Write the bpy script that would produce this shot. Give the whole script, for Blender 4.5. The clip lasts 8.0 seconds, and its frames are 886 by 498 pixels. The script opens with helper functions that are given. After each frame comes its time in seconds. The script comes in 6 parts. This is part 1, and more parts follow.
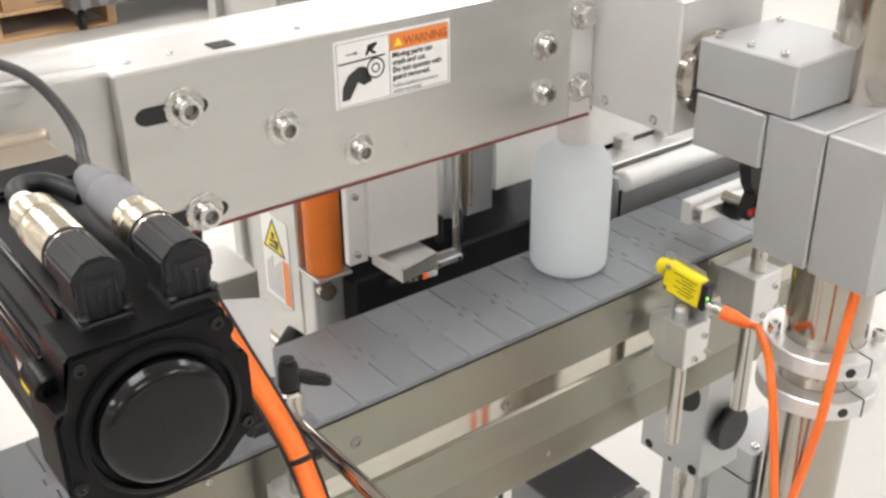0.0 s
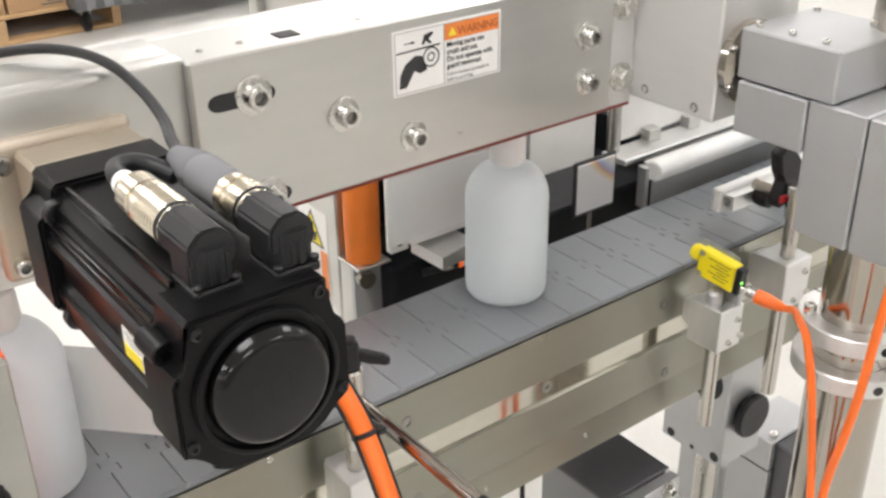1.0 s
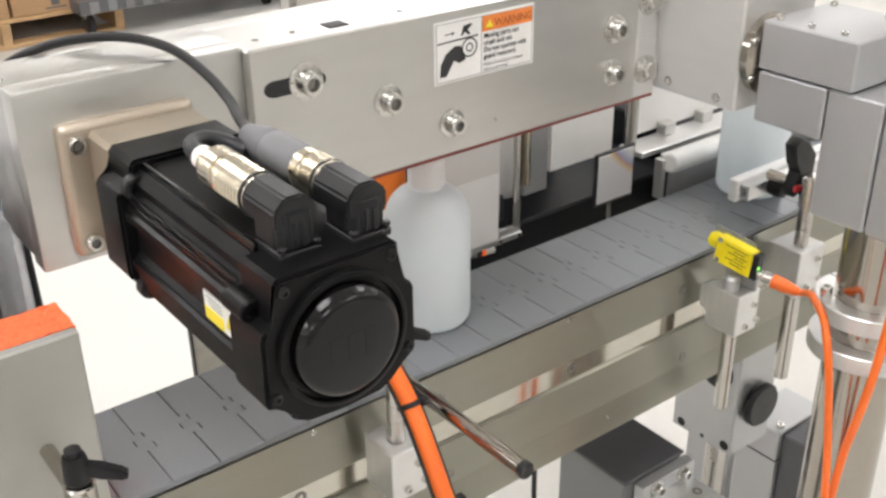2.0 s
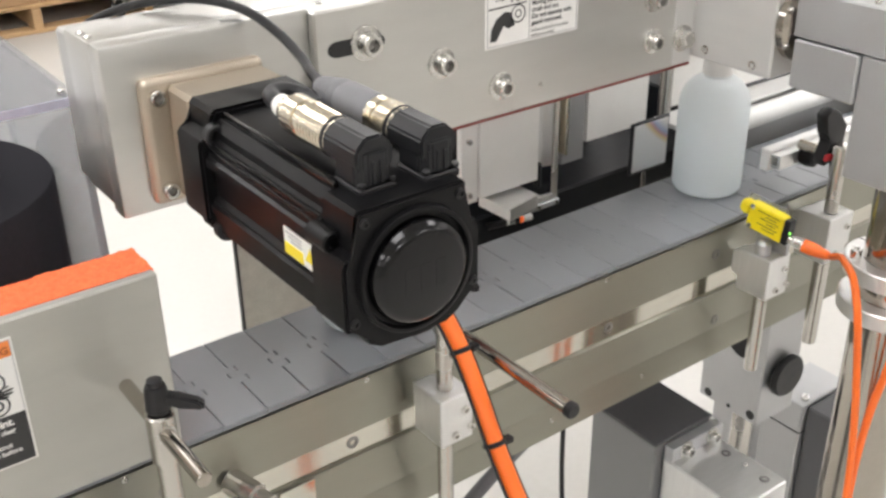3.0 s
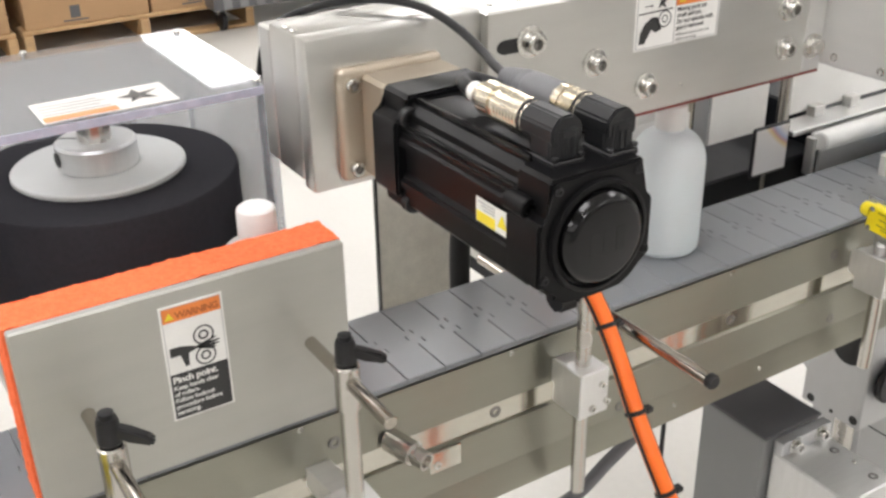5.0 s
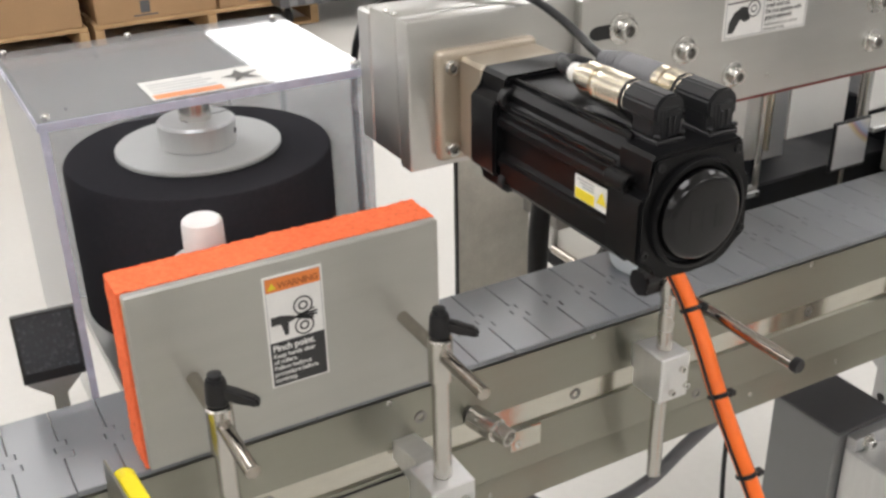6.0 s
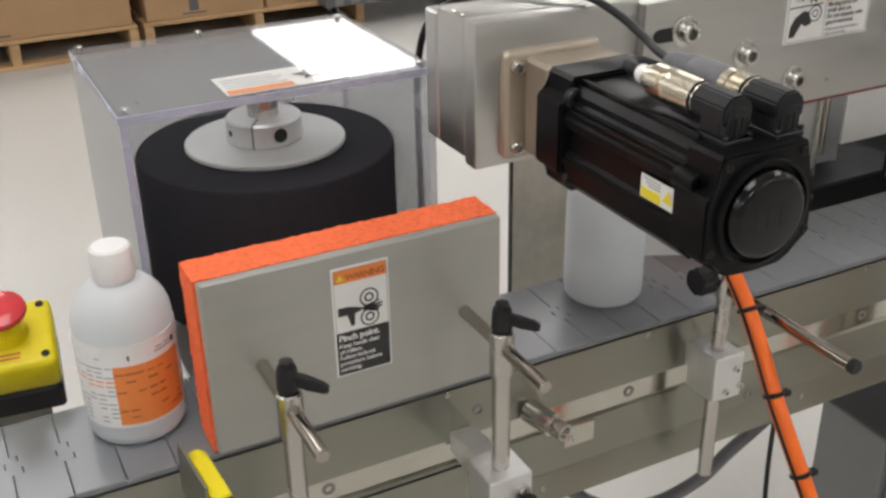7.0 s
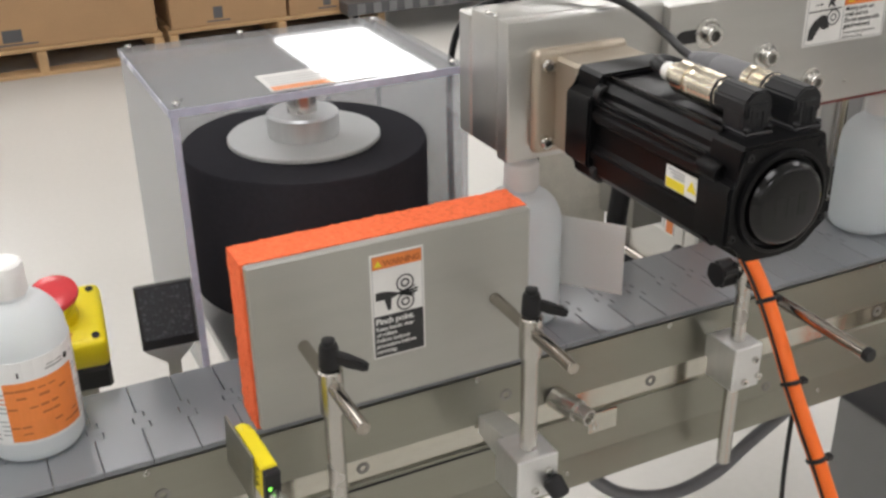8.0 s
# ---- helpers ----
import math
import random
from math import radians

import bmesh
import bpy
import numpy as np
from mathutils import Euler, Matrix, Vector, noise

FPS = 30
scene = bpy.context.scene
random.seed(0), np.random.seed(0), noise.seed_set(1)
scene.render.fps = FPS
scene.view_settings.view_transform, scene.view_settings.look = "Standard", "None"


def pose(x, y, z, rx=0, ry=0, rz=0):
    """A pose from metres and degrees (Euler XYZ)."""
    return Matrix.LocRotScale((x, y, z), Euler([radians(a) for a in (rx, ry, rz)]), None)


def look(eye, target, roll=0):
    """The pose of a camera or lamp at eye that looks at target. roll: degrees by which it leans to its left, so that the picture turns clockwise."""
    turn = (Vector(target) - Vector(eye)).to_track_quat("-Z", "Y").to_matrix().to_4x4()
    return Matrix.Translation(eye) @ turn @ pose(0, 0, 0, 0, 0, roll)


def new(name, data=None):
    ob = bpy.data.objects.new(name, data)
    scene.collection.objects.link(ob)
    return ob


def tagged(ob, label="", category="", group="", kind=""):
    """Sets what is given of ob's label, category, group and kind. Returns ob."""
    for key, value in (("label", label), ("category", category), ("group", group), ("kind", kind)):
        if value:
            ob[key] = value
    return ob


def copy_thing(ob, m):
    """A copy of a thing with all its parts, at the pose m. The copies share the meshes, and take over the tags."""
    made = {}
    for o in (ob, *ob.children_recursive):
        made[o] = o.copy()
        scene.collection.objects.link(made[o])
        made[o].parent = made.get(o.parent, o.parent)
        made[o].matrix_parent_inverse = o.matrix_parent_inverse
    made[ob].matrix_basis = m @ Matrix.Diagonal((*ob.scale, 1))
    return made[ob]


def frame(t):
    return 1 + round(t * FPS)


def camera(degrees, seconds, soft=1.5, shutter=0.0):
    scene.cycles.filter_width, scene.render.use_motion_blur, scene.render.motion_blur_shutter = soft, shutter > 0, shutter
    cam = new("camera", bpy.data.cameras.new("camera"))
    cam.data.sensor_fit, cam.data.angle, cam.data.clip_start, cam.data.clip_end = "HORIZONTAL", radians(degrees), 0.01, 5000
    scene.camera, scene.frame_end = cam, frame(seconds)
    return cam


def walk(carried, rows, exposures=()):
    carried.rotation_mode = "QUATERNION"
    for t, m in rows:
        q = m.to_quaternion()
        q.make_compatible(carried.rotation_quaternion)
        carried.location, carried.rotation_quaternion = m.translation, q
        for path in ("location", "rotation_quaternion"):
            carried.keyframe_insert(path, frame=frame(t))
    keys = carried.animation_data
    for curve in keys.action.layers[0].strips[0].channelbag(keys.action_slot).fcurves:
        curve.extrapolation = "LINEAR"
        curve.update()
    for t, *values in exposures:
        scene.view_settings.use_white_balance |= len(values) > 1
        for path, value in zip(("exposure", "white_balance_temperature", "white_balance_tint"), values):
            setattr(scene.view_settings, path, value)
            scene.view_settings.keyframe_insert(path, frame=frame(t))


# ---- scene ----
cam = camera(45.4, 8.0, soft=2.7)
PATH = [
    (0, (-0.026, 0.07, 1.424), (1.034, 1.494, 0.501), -0.7),
    (0.5, (-0.051, 0.071, 1.425), (1.018, 1.488, 0.503), -1.0),
    (1, (-0.078, 0.073, 1.424), (0.988, 1.493, 0.504), -0.9),
    (2.3, (-0.147, 0.053, 1.425), (0.933, 1.47, 0.517), -0.7),
    (2.5, (-0.157, 0.049, 1.421), (0.914, 1.468, 0.505), -0.6),
    (3, (-0.183, 0.033, 1.421), (0.862, 1.464, 0.494), -0.8),
    (3.5, (-0.212, 0.022, 1.425), (0.819, 1.469, 0.507), -0.7),
    (4, (-0.242, 0.011, 1.43), (0.766, 1.483, 0.528), -0.8),
    (4.5, (-0.264, 0.004, 1.43), (0.713, 1.502, 0.535), -1.1),
    (4.7, (-0.271, 0.003, 1.432), (0.69, 1.512, 0.538), -1.1),
    (5.8, (-0.323, -0.004, 1.424), (0.556, 1.551, 0.524), -1.1),
    (6, (-0.327, -0.006, 1.425), (0.53, 1.566, 0.533), -1.2),
    (6.5, (-0.344, -0.008, 1.427), (0.475, 1.587, 0.542), -1.1),
    (7, (-0.355, -0.013, 1.43), (0.442, 1.592, 0.541), -1.1),
    (7.5, (-0.372, -0.027, 1.433), (0.42, 1.584, 0.55), -1.1),
    (8, (-0.388, -0.048, 1.433), (0.386, 1.578, 0.562), -1.0),
]
walk(cam, [(t, look(eye, target, roll)) for t, eye, target, roll in PATH], exposures=[(0, 0.39), (2.5, 0.29), (4.7, 0.28), (5.8, -0.02), (6.0, -0.06), (6.5, -0.2), (7.0, -0.44), (7.5, -0.43), (8.0, -0.29)])

# ---- light ----
world = bpy.data.worlds.new("world")
scene.world = world
world.use_nodes = True
world.node_tree.nodes["Background"].inputs[0].default_value = (0.9, 0.95, 1.0, 1)
world.node_tree.nodes["Background"].inputs[1].default_value = 0.05
LIGHT_POWER = 8.0

# ---- plan, in metres ----
BELT_Z = 0.917            # top of the chain
BELT_Y0, BELT_Y1 = 0.676, 0.795
PITCH = 0.0386
RAIL_Y = 0.678            # front face of the conveyor rail
BOTTLE_Y, BOTTLE_R = 0.749, 0.0388
LABEL_LENGTH, STRIPS = 0.15, 18


# ---- materials ----
def nodes_of(name):
    m = bpy.data.materials.new(name)
    m.use_nodes = True
    nt = m.node_tree
    return m, nt, nt.nodes["Principled BSDF"]


def material(name, colour, rough=0.5, metal=0.0, vary=0.12, grain=40.0, bump=0.0, fine=300.0, stretch=(1, 1, 1), coat=0.0, spec=0.5, rough_vary=0.05, island=False):
    """Procedural surface: two scales of noise drive colour, roughness and relief."""
    m, nt, bsdf = nodes_of(name)
    link = nt.links.new
    tc = nt.nodes.new("ShaderNodeTexCoord")
    mp = nt.nodes.new("ShaderNodeMapping")
    mp.inputs["Scale"].default_value = stretch
    link(tc.outputs["Object"], mp.inputs[0])
    n1 = nt.nodes.new("ShaderNodeTexNoise")
    n1.inputs["Scale"].default_value, n1.inputs["Detail"].default_value = grain, 4
    link(mp.outputs[0], n1.inputs["Vector"])
    n2 = nt.nodes.new("ShaderNodeTexNoise")
    n2.inputs["Scale"].default_value, n2.inputs["Detail"].default_value = fine, 2
    link(mp.outputs[0], n2.inputs["Vector"])
    mix = nt.nodes.new("ShaderNodeMath")
    mix.operation = "MULTIPLY_ADD"
    link(n2.outputs[0], mix.inputs[0])
    mix.inputs[1].default_value = 0.4
    add = nt.nodes.new("ShaderNodeMath")
    add.operation = "MULTIPLY"
    link(n1.outputs[0], add.inputs[0])
    add.inputs[1].default_value = 0.6
    link(add.outputs[0], mix.inputs[2])
    ramp = nt.nodes.new("ShaderNodeMapRange")
    ramp.inputs["From Min"].default_value, ramp.inputs["From Max"].default_value = 0.3, 0.7
    ramp.inputs["To Min"].default_value, ramp.inputs["To Max"].default_value = 1 - vary, 1 + vary
    link(mix.outputs[0], ramp.inputs["Value"])
    source = ramp.outputs[0]
    if island:
        info = nt.nodes.new("ShaderNodeObjectInfo")
        r2 = nt.nodes.new("ShaderNodeMapRange")
        r2.inputs["To Min"].default_value, r2.inputs["To Max"].default_value = 0.95, 1.05
        link(info.outputs["Random"], r2.inputs["Value"])
        mu = nt.nodes.new("ShaderNodeMath")
        mu.operation = "MULTIPLY"
        link(source, mu.inputs[0])
        link(r2.outputs[0], mu.inputs[1])
        source = mu.outputs[0]
    sc = nt.nodes.new("ShaderNodeVectorMath")
    sc.operation = "SCALE"
    sc.inputs[0].default_value = colour
    link(source, sc.inputs["Scale"])
    link(sc.outputs[0], bsdf.inputs["Base Color"])
    rr = nt.nodes.new("ShaderNodeMapRange")
    rr.inputs["From Min"].default_value, rr.inputs["From Max"].default_value = 0.3, 0.7
    rr.inputs["To Min"].default_value, rr.inputs["To Max"].default_value = max(0.02, rough - rough_vary), min(1, rough + rough_vary)
    link(n1.outputs[0], rr.inputs["Value"])
    link(rr.outputs[0], bsdf.inputs["Roughness"])
    bsdf.inputs["Metallic"].default_value = metal
    bsdf.inputs["Coat Weight"].default_value = coat
    bsdf.inputs["Specular IOR Level"].default_value = spec
    if bump:
        b = nt.nodes.new("ShaderNodeBump")
        b.inputs["Strength"].default_value, b.inputs["Distance"].default_value = bump, 0.001
        link(n2.outputs[0], b.inputs["Height"])
        link(b.outputs[0], bsdf.inputs["Normal"])
    return m


def glowing(name, colour, strength):
    m, nt, bsdf = nodes_of(name)
    bsdf.inputs["Base Color"].default_value = (*colour, 1)
    bsdf.inputs["Emission Color"].default_value = (*colour, 1)
    bsdf.inputs["Emission Strength"].default_value = strength
    return m


def clear_plastic(name, colour, body=0.1, rough=0.03):
    """Clear sheet: mostly see-through, with a glossy face and a little haze."""
    m, nt, bsdf = nodes_of(name)
    out = nt.nodes["Material Output"]
    link = nt.links.new
    tr = nt.nodes.new("ShaderNodeBsdfTransparent")
    tr.inputs[0].default_value = (*colour, 1)
    df = nt.nodes.new("ShaderNodeBsdfDiffuse")
    df.inputs[0].default_value = (0.6, 0.62, 0.66, 1)
    m1 = nt.nodes.new("ShaderNodeMixShader")
    noise_node = nt.nodes.new("ShaderNodeTexNoise")
    noise_node.inputs["Scale"].default_value = 7
    mr = nt.nodes.new("ShaderNodeMapRange")
    mr.inputs["To Min"].default_value, mr.inputs["To Max"].default_value = body * 0.8, body * 1.2
    link(noise_node.outputs[0], mr.inputs["Value"])
    link(mr.outputs[0], m1.inputs[0])
    link(tr.outputs[0], m1.inputs[1])
    link(df.outputs[0], m1.inputs[2])
    gl = nt.nodes.new("ShaderNodeBsdfGlossy")
    gl.inputs["Roughness"].default_value = rough
    lw = nt.nodes.new("ShaderNodeLayerWeight")
    lw.inputs["Blend"].default_value = 0.5
    pw = nt.nodes.new("ShaderNodeMath")
    pw.operation = "POWER"
    link(lw.outputs["Facing"], pw.inputs[0])
    pw.inputs[1].default_value = 5
    fr = nt.nodes.new("ShaderNodeMath")
    fr.operation = "MULTIPLY_ADD"
    link(pw.outputs[0], fr.inputs[0])
    fr.inputs[1].default_value, fr.inputs[2].default_value = 0.95, 0.045
    m2 = nt.nodes.new("ShaderNodeMixShader")
    link(fr.outputs[0], m2.inputs[0])
    link(m1.outputs[0], m2.inputs[1])
    link(gl.outputs[0], m2.inputs[2])
    link(m2.outputs[0], out.inputs["Surface"])
    return m


def milky(name, colour, clear, tint, rough=0.33, through_light=0.6):
    """Milky plastic: diffuse and translucent, partly see-through, soft gloss."""
    m, nt, bsdf = nodes_of(name)
    out = nt.nodes["Material Output"]
    link = nt.links.new
    nz = nt.nodes.new("ShaderNodeTexNoise")
    nz.inputs["Scale"].default_value = 60
    bp = nt.nodes.new("ShaderNodeBump")
    bp.inputs["Strength"].default_value, bp.inputs["Distance"].default_value = 0.12, 0.001
    link(nz.outputs[0], bp.inputs["Height"])
    link(bp.outputs[0], bsdf.inputs["Normal"])
    bsdf.inputs["Base Color"].default_value = (*colour, 1)
    bsdf.inputs["Roughness"].default_value = rough
    tl = nt.nodes.new("ShaderNodeBsdfTranslucent")
    tl.inputs[0].default_value = (*colour, 1)
    m0 = nt.nodes.new("ShaderNodeMixShader")
    m0.inputs[0].default_value = through_light
    link(bsdf.outputs[0], m0.inputs[1])
    link(tl.outputs[0], m0.inputs[2])
    tr = nt.nodes.new("ShaderNodeBsdfTransparent")
    tr.inputs[0].default_value = (*tint, 1)
    m1 = nt.nodes.new("ShaderNodeMixShader")
    m1.inputs[0].default_value = clear
    link(m0.outputs[0], m1.inputs[1])
    link(tr.outputs[0], m1.inputs[2])
    link(m1.outputs[0], out.inputs["Surface"])
    return m


def thin_paper(name, colour):
    """Thin paper that lets light through."""
    m, nt, bsdf = nodes_of(name)
    tl = nt.nodes.new("ShaderNodeBsdfTranslucent")
    tl.inputs[0].default_value = (*colour, 1)
    bsdf.inputs["Base Color"].default_value = (*colour, 1)
    bsdf.inputs["Roughness"].default_value = 0.45
    m1 = nt.nodes.new("ShaderNodeMixShader")
    m1.inputs[0].default_value = 0.2
    nt.links.new(bsdf.outputs[0], m1.inputs[1])
    nt.links.new(tl.outputs[0], m1.inputs[2])
    nt.links.new(m1.outputs[0], nt.nodes["Material Output"].inputs["Surface"])
    return m


ALU = material("anodised_aluminium", (0.585, 0.58, 0.555), 0.36, 0.9, 0.05, 12, 0.05, 700, (1, 1, 6))
SATIN_ALU = material("satin_aluminium_block", (0.66, 0.655, 0.64), 0.46, 0.55, 0.05, 16, 0.05, 700, (1, 1, 4))
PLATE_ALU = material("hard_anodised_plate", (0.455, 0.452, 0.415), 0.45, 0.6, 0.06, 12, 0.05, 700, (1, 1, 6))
ALU_BRIGHT = material("machined_aluminium", (0.74, 0.74, 0.73), 0.36, 0.85, 0.06, 30, 0.06, 800, (1, 6, 1))
ALU_GREY = material("grey_aluminium", (0.50, 0.505, 0.51), 0.45, 0.7, 0.05, 20, 0.05, 700)
RAIL_STEEL = material("brushed_stainless_rail", (0.30, 0.295, 0.25), 0.33, 0.9, 0.05, 8, 0.06, 500, (0.3, 1, 8))
POLISHED = material("polished_stainless", (0.55, 0.53, 0.47), 0.10, 1.0, 0.06, 9, 0.02, 200, (0.4, 1, 1), rough_vary=0.05)
CHROME = material("chromed_steel", (0.42, 0.385, 0.34), 0.14, 1.0, 0.04, 30, 0.0, 200, rough_vary=0.03)
STEEL = material("turned_steel", (0.54, 0.52, 0.485), 0.26, 1.0, 0.03, 20, 0.02, 500, rough_vary=0.03)
BOLT = material("stainless_bolt", (0.62, 0.61, 0.58), 0.25, 1.0, 0.1, 200, 0.05, 900)
# Near-black colour standing in for shade inside bores, slots, splits and gaps.
RECESS_SHADE = material("dark_socket", (0.03, 0.03, 0.03), 0.6, 0.3, 0.2)
# Darkened bolt steel: socket shade put into colour; larger flush screws use it too.
SOCKET = material("shaded_socket_steel", (0.28, 0.27, 0.26), 0.4, 1.0, 0.1)
BLACK_PAINT = material("black_motor_paint", (0.005, 0.005, 0.0055), 0.36, 0.0, 0.25, 30, 0.10, 900, spec=0.17)
BLACK_GLOSS = material("black_gloss_cap", (0.005, 0.005, 0.0055), 0.16, 0.0, 0.2, 40, 0.04, 700, spec=0.35)
BLACK_PLASTIC = material("black_plastic", (0.013, 0.013, 0.014), 0.42, 0.0, 0.2, 60, 0.1, 900, spec=0.35)
DARK_GREY = material("dark_grey_plastic", (0.014, 0.0145, 0.016), 0.45, 0.0, 0.15, 60, 0.1, 800, spec=0.35)
GREY_SLEEVE = material("grey_cable_sleeve", (0.16, 0.16, 0.17), 0.55, 0.0, 0.1, 80, 0.1, 900)
NICKEL = material("nickel_plated_brass", (0.74, 0.68, 0.56), 0.2, 1.0, 0.1, 90, 0.05, 800)
ADAPTER = material("bronze_anodised_adapter", (0.46, 0.40, 0.32), 0.42, 0.75, 0.06, 30, 0.05, 800)
CHAIN = material("grey_acetal_chain", (0.208, 0.219, 0.234), 0.29, 0.0, 0.03, 14, 0.05, 500, (1, 1, 1), island=True, rough_vary=0.01)
FOAM = material("orange_foam", (1.0, 0.205, 0.085), 0.95, 0.0, 0.22, 220, 0.9, 700, spec=0.1)
DRUM = material("black_sponge_rubber", (0.028, 0.027, 0.031), 0.95, 0.0, 0.15, 200, 0.3, 900, spec=0.1)
DISC = material("pale_coated_disc", (0.62, 0.62, 0.60), 0.5, 0.2, 0.05, 30, 0.03, 600)
ORANGE_CABLE = material("orange_cable_jacket", (0.98, 0.18, 0.02), 0.42, 0.0, 0.06, 60, 0.05, 600)
ORANGE_ROLLER = material("orange_urethane", (0.85, 0.22, 0.03), 0.5, 0.0, 0.06, 40, 0.05, 600)
YELLOW = material("yellow_plastic", (0.86, 0.70, 0.01), 0.4, 0.0, 0.06, 60, 0.05, 800)
RED = material("red_plastic", (0.66, 0.05, 0.06), 0.22, 0.0, 0.08, 40)
WHITE_PLASTIC = material("white_plastic", (0.82, 0.82, 0.80), 0.4, 0.0, 0.04, 60, 0.05, 700)
WHITE_PLATE = material("pale_coated_plate", (0.83, 0.82, 0.79), 0.5, 0.1, 0.04, 20, 0.04, 700)
BEIGE_SHEET = material("beige_mottled_sheet", (0.56, 0.54, 0.47), 0.55, 0.0, 0.12, 60, 0.15, 350)
PAPER = material("white_label_stock", (0.84, 0.83, 0.80), 0.45, 0.0, 0.03, 60, 0.03, 600)
INK_ORANGE = material("orange_print", (0.85, 0.26, 0.06), 0.45, 0.0, 0.05, 80)
INK_BLACK = material("black_print", (0.03, 0.03, 0.03), 0.5, 0.0, 0.1, 80)
INK_GREY = material("grey_print", (0.45, 0.45, 0.45), 0.5, 0.0, 0.1, 80)
INK_BROWN = material("dark_orange_print", (0.50, 0.13, 0.03), 0.5, 0.0, 0.1, 80)
INK_YELLOW = material("yellow_print", (0.86, 0.70, 0.04), 0.45, 0.0, 0.05, 80)
RED_BELT = material("red_brown_belt", (0.22, 0.045, 0.035), 0.6, 0.0, 0.15, 60, 0.1, 700)
ACRYLIC = clear_plastic("clear_acrylic", (0.86, 0.87, 0.89), 0.10)
ACRYLIC_SIDE = clear_plastic("hazy_acrylic_panel", (0.82, 0.83, 0.84), 0.30, 0.04)
ACRYLIC_EDGE = material("acrylic_edge", (0.44, 0.455, 0.56), 0.25, 0.0, 0.1, 60)
BOTTLE_SKIN = milky("milky_polyethylene", (0.945, 0.972, 0.98), 0.12, (0.955, 0.98, 0.985), through_light=0.47)
LIQUID = milky("pale_blue_liquid", (0.95, 0.98, 0.995), 0.9, (0.94, 0.972, 0.99))
LAMINATE = material("laminated_white_label", (0.84, 0.83, 0.80), 0.4, 0.0, 0.03, 60, 0.0, 600, coat=1.0)
LAMINATE_ORANGE = material("laminated_orange_print", (0.85, 0.26, 0.06), 0.4, 0.0, 0.05, 80, coat=1.0)
LAMINATE_BLACK = material("laminated_black_print", (0.03, 0.03, 0.03), 0.4, 0.0, 0.05, 80, coat=1.0)
LABEL_PAPER = thin_paper("thin_label_paper", (0.96, 0.955, 0.94))
CAP_WHITE = material("white_cap", (0.85, 0.84, 0.82), 0.4, 0.0, 0.03, 80, 0.05, 600)
FLOOR_MAT = material("polished_floor_coating", (0.60, 0.585, 0.55), 0.33, 0.0, 0.04, 1.5, 0.02, 60, rough_vary=0.015)
WALL_MAT = material("painted_wall", (0.78, 0.77, 0.74), 0.7, 0.0, 0.04, 2, 0.1, 150)
CEILING_MAT = material("ceiling_tile", (0.80, 0.79, 0.77), 0.8, 0.0, 0.05, 3, 0.2, 200)
CARDBOARD = material("brown_cardboard", (0.42, 0.26, 0.135), 0.8, 0.0, 0.08, 6, 0.1, 120)
PALLET_WOOD = material("pale_pallet_wood", (0.50, 0.33, 0.17), 0.75, 0.0, 0.2, 9, 0.2, 90, (0.3, 2, 2))
DARK_BASE = material("dark_grey_enamel", (0.10, 0.10, 0.105), 0.45, 0.0, 0.08, 20, 0.05, 500)
GREY_ENAMEL = material("grey_enamel", (0.22, 0.222, 0.225), 0.45, 0.2, 0.06, 20, 0.05, 500)
BLACK_SHEET = material("black_sheet", (0.008, 0.009, 0.011), 0.45, 0.0, 0.2, 20, 0.05, 500, spec=0.15)
REFLECTOR = material("dark_prism_reflector", (0.075, 0.08, 0.09), 0.25, 0.2, 0.03, 300, 0.05, 900)
GREEN_GLOW = glowing("green_lamp", (0.25, 1.0, 0.1), 3.0)
ORANGE_GLOW = glowing("orange_lamp", (1.0, 0.15, 0.02), 0.35)
LIGHT_GLOW = glowing("ceiling_light_diffuser", (1.0, 0.98, 0.985), LIGHT_POWER)


def prism_film():
    m, nt, bsdf = nodes_of("prismatic_film")
    link = nt.links.new
    tc = nt.nodes.new("ShaderNodeTexCoord")
    # Iridescent reflection put into the base colour as wavy hue bands.
    w = nt.nodes.new("ShaderNodeTexWave")
    w.inputs["Scale"].default_value, w.inputs["Distortion"].default_value = 4, 6
    w.bands_direction = "DIAGONAL"
    link(tc.outputs["Object"], w.inputs["Vector"])
    r = nt.nodes.new("ShaderNodeValToRGB")
    r.color_ramp.elements[0].color = (0.74, 0.73, 0.72, 1)
    r.color_ramp.elements[1].color = (0.80, 0.77, 0.72, 1)
    for at, c in ((0.45, (0.78, 0.75, 0.73, 1)), (0.6, (0.70, 0.55, 0.30, 1)), (0.7, (0.55, 0.33, 0.36, 1)), (0.8, (0.42, 0.47, 0.62, 1))):
        r.color_ramp.elements.new(at).color = c
    link(w.outputs["Color"], r.inputs[0])
    link(r.outputs[0], bsdf.inputs["Base Color"])
    bsdf.inputs["Metallic"].default_value, bsdf.inputs["Roughness"].default_value = 0.6, 0.3
    return m


PRISM = prism_film()


# ---- mesh helpers ----
ORIGIN = {}


def thing(name, at, label, category, group="", kind=""):
    ob = new(name)
    ob.location = at
    ORIGIN[ob.name] = Vector(at)
    return tagged(ob, label, category, group, kind)


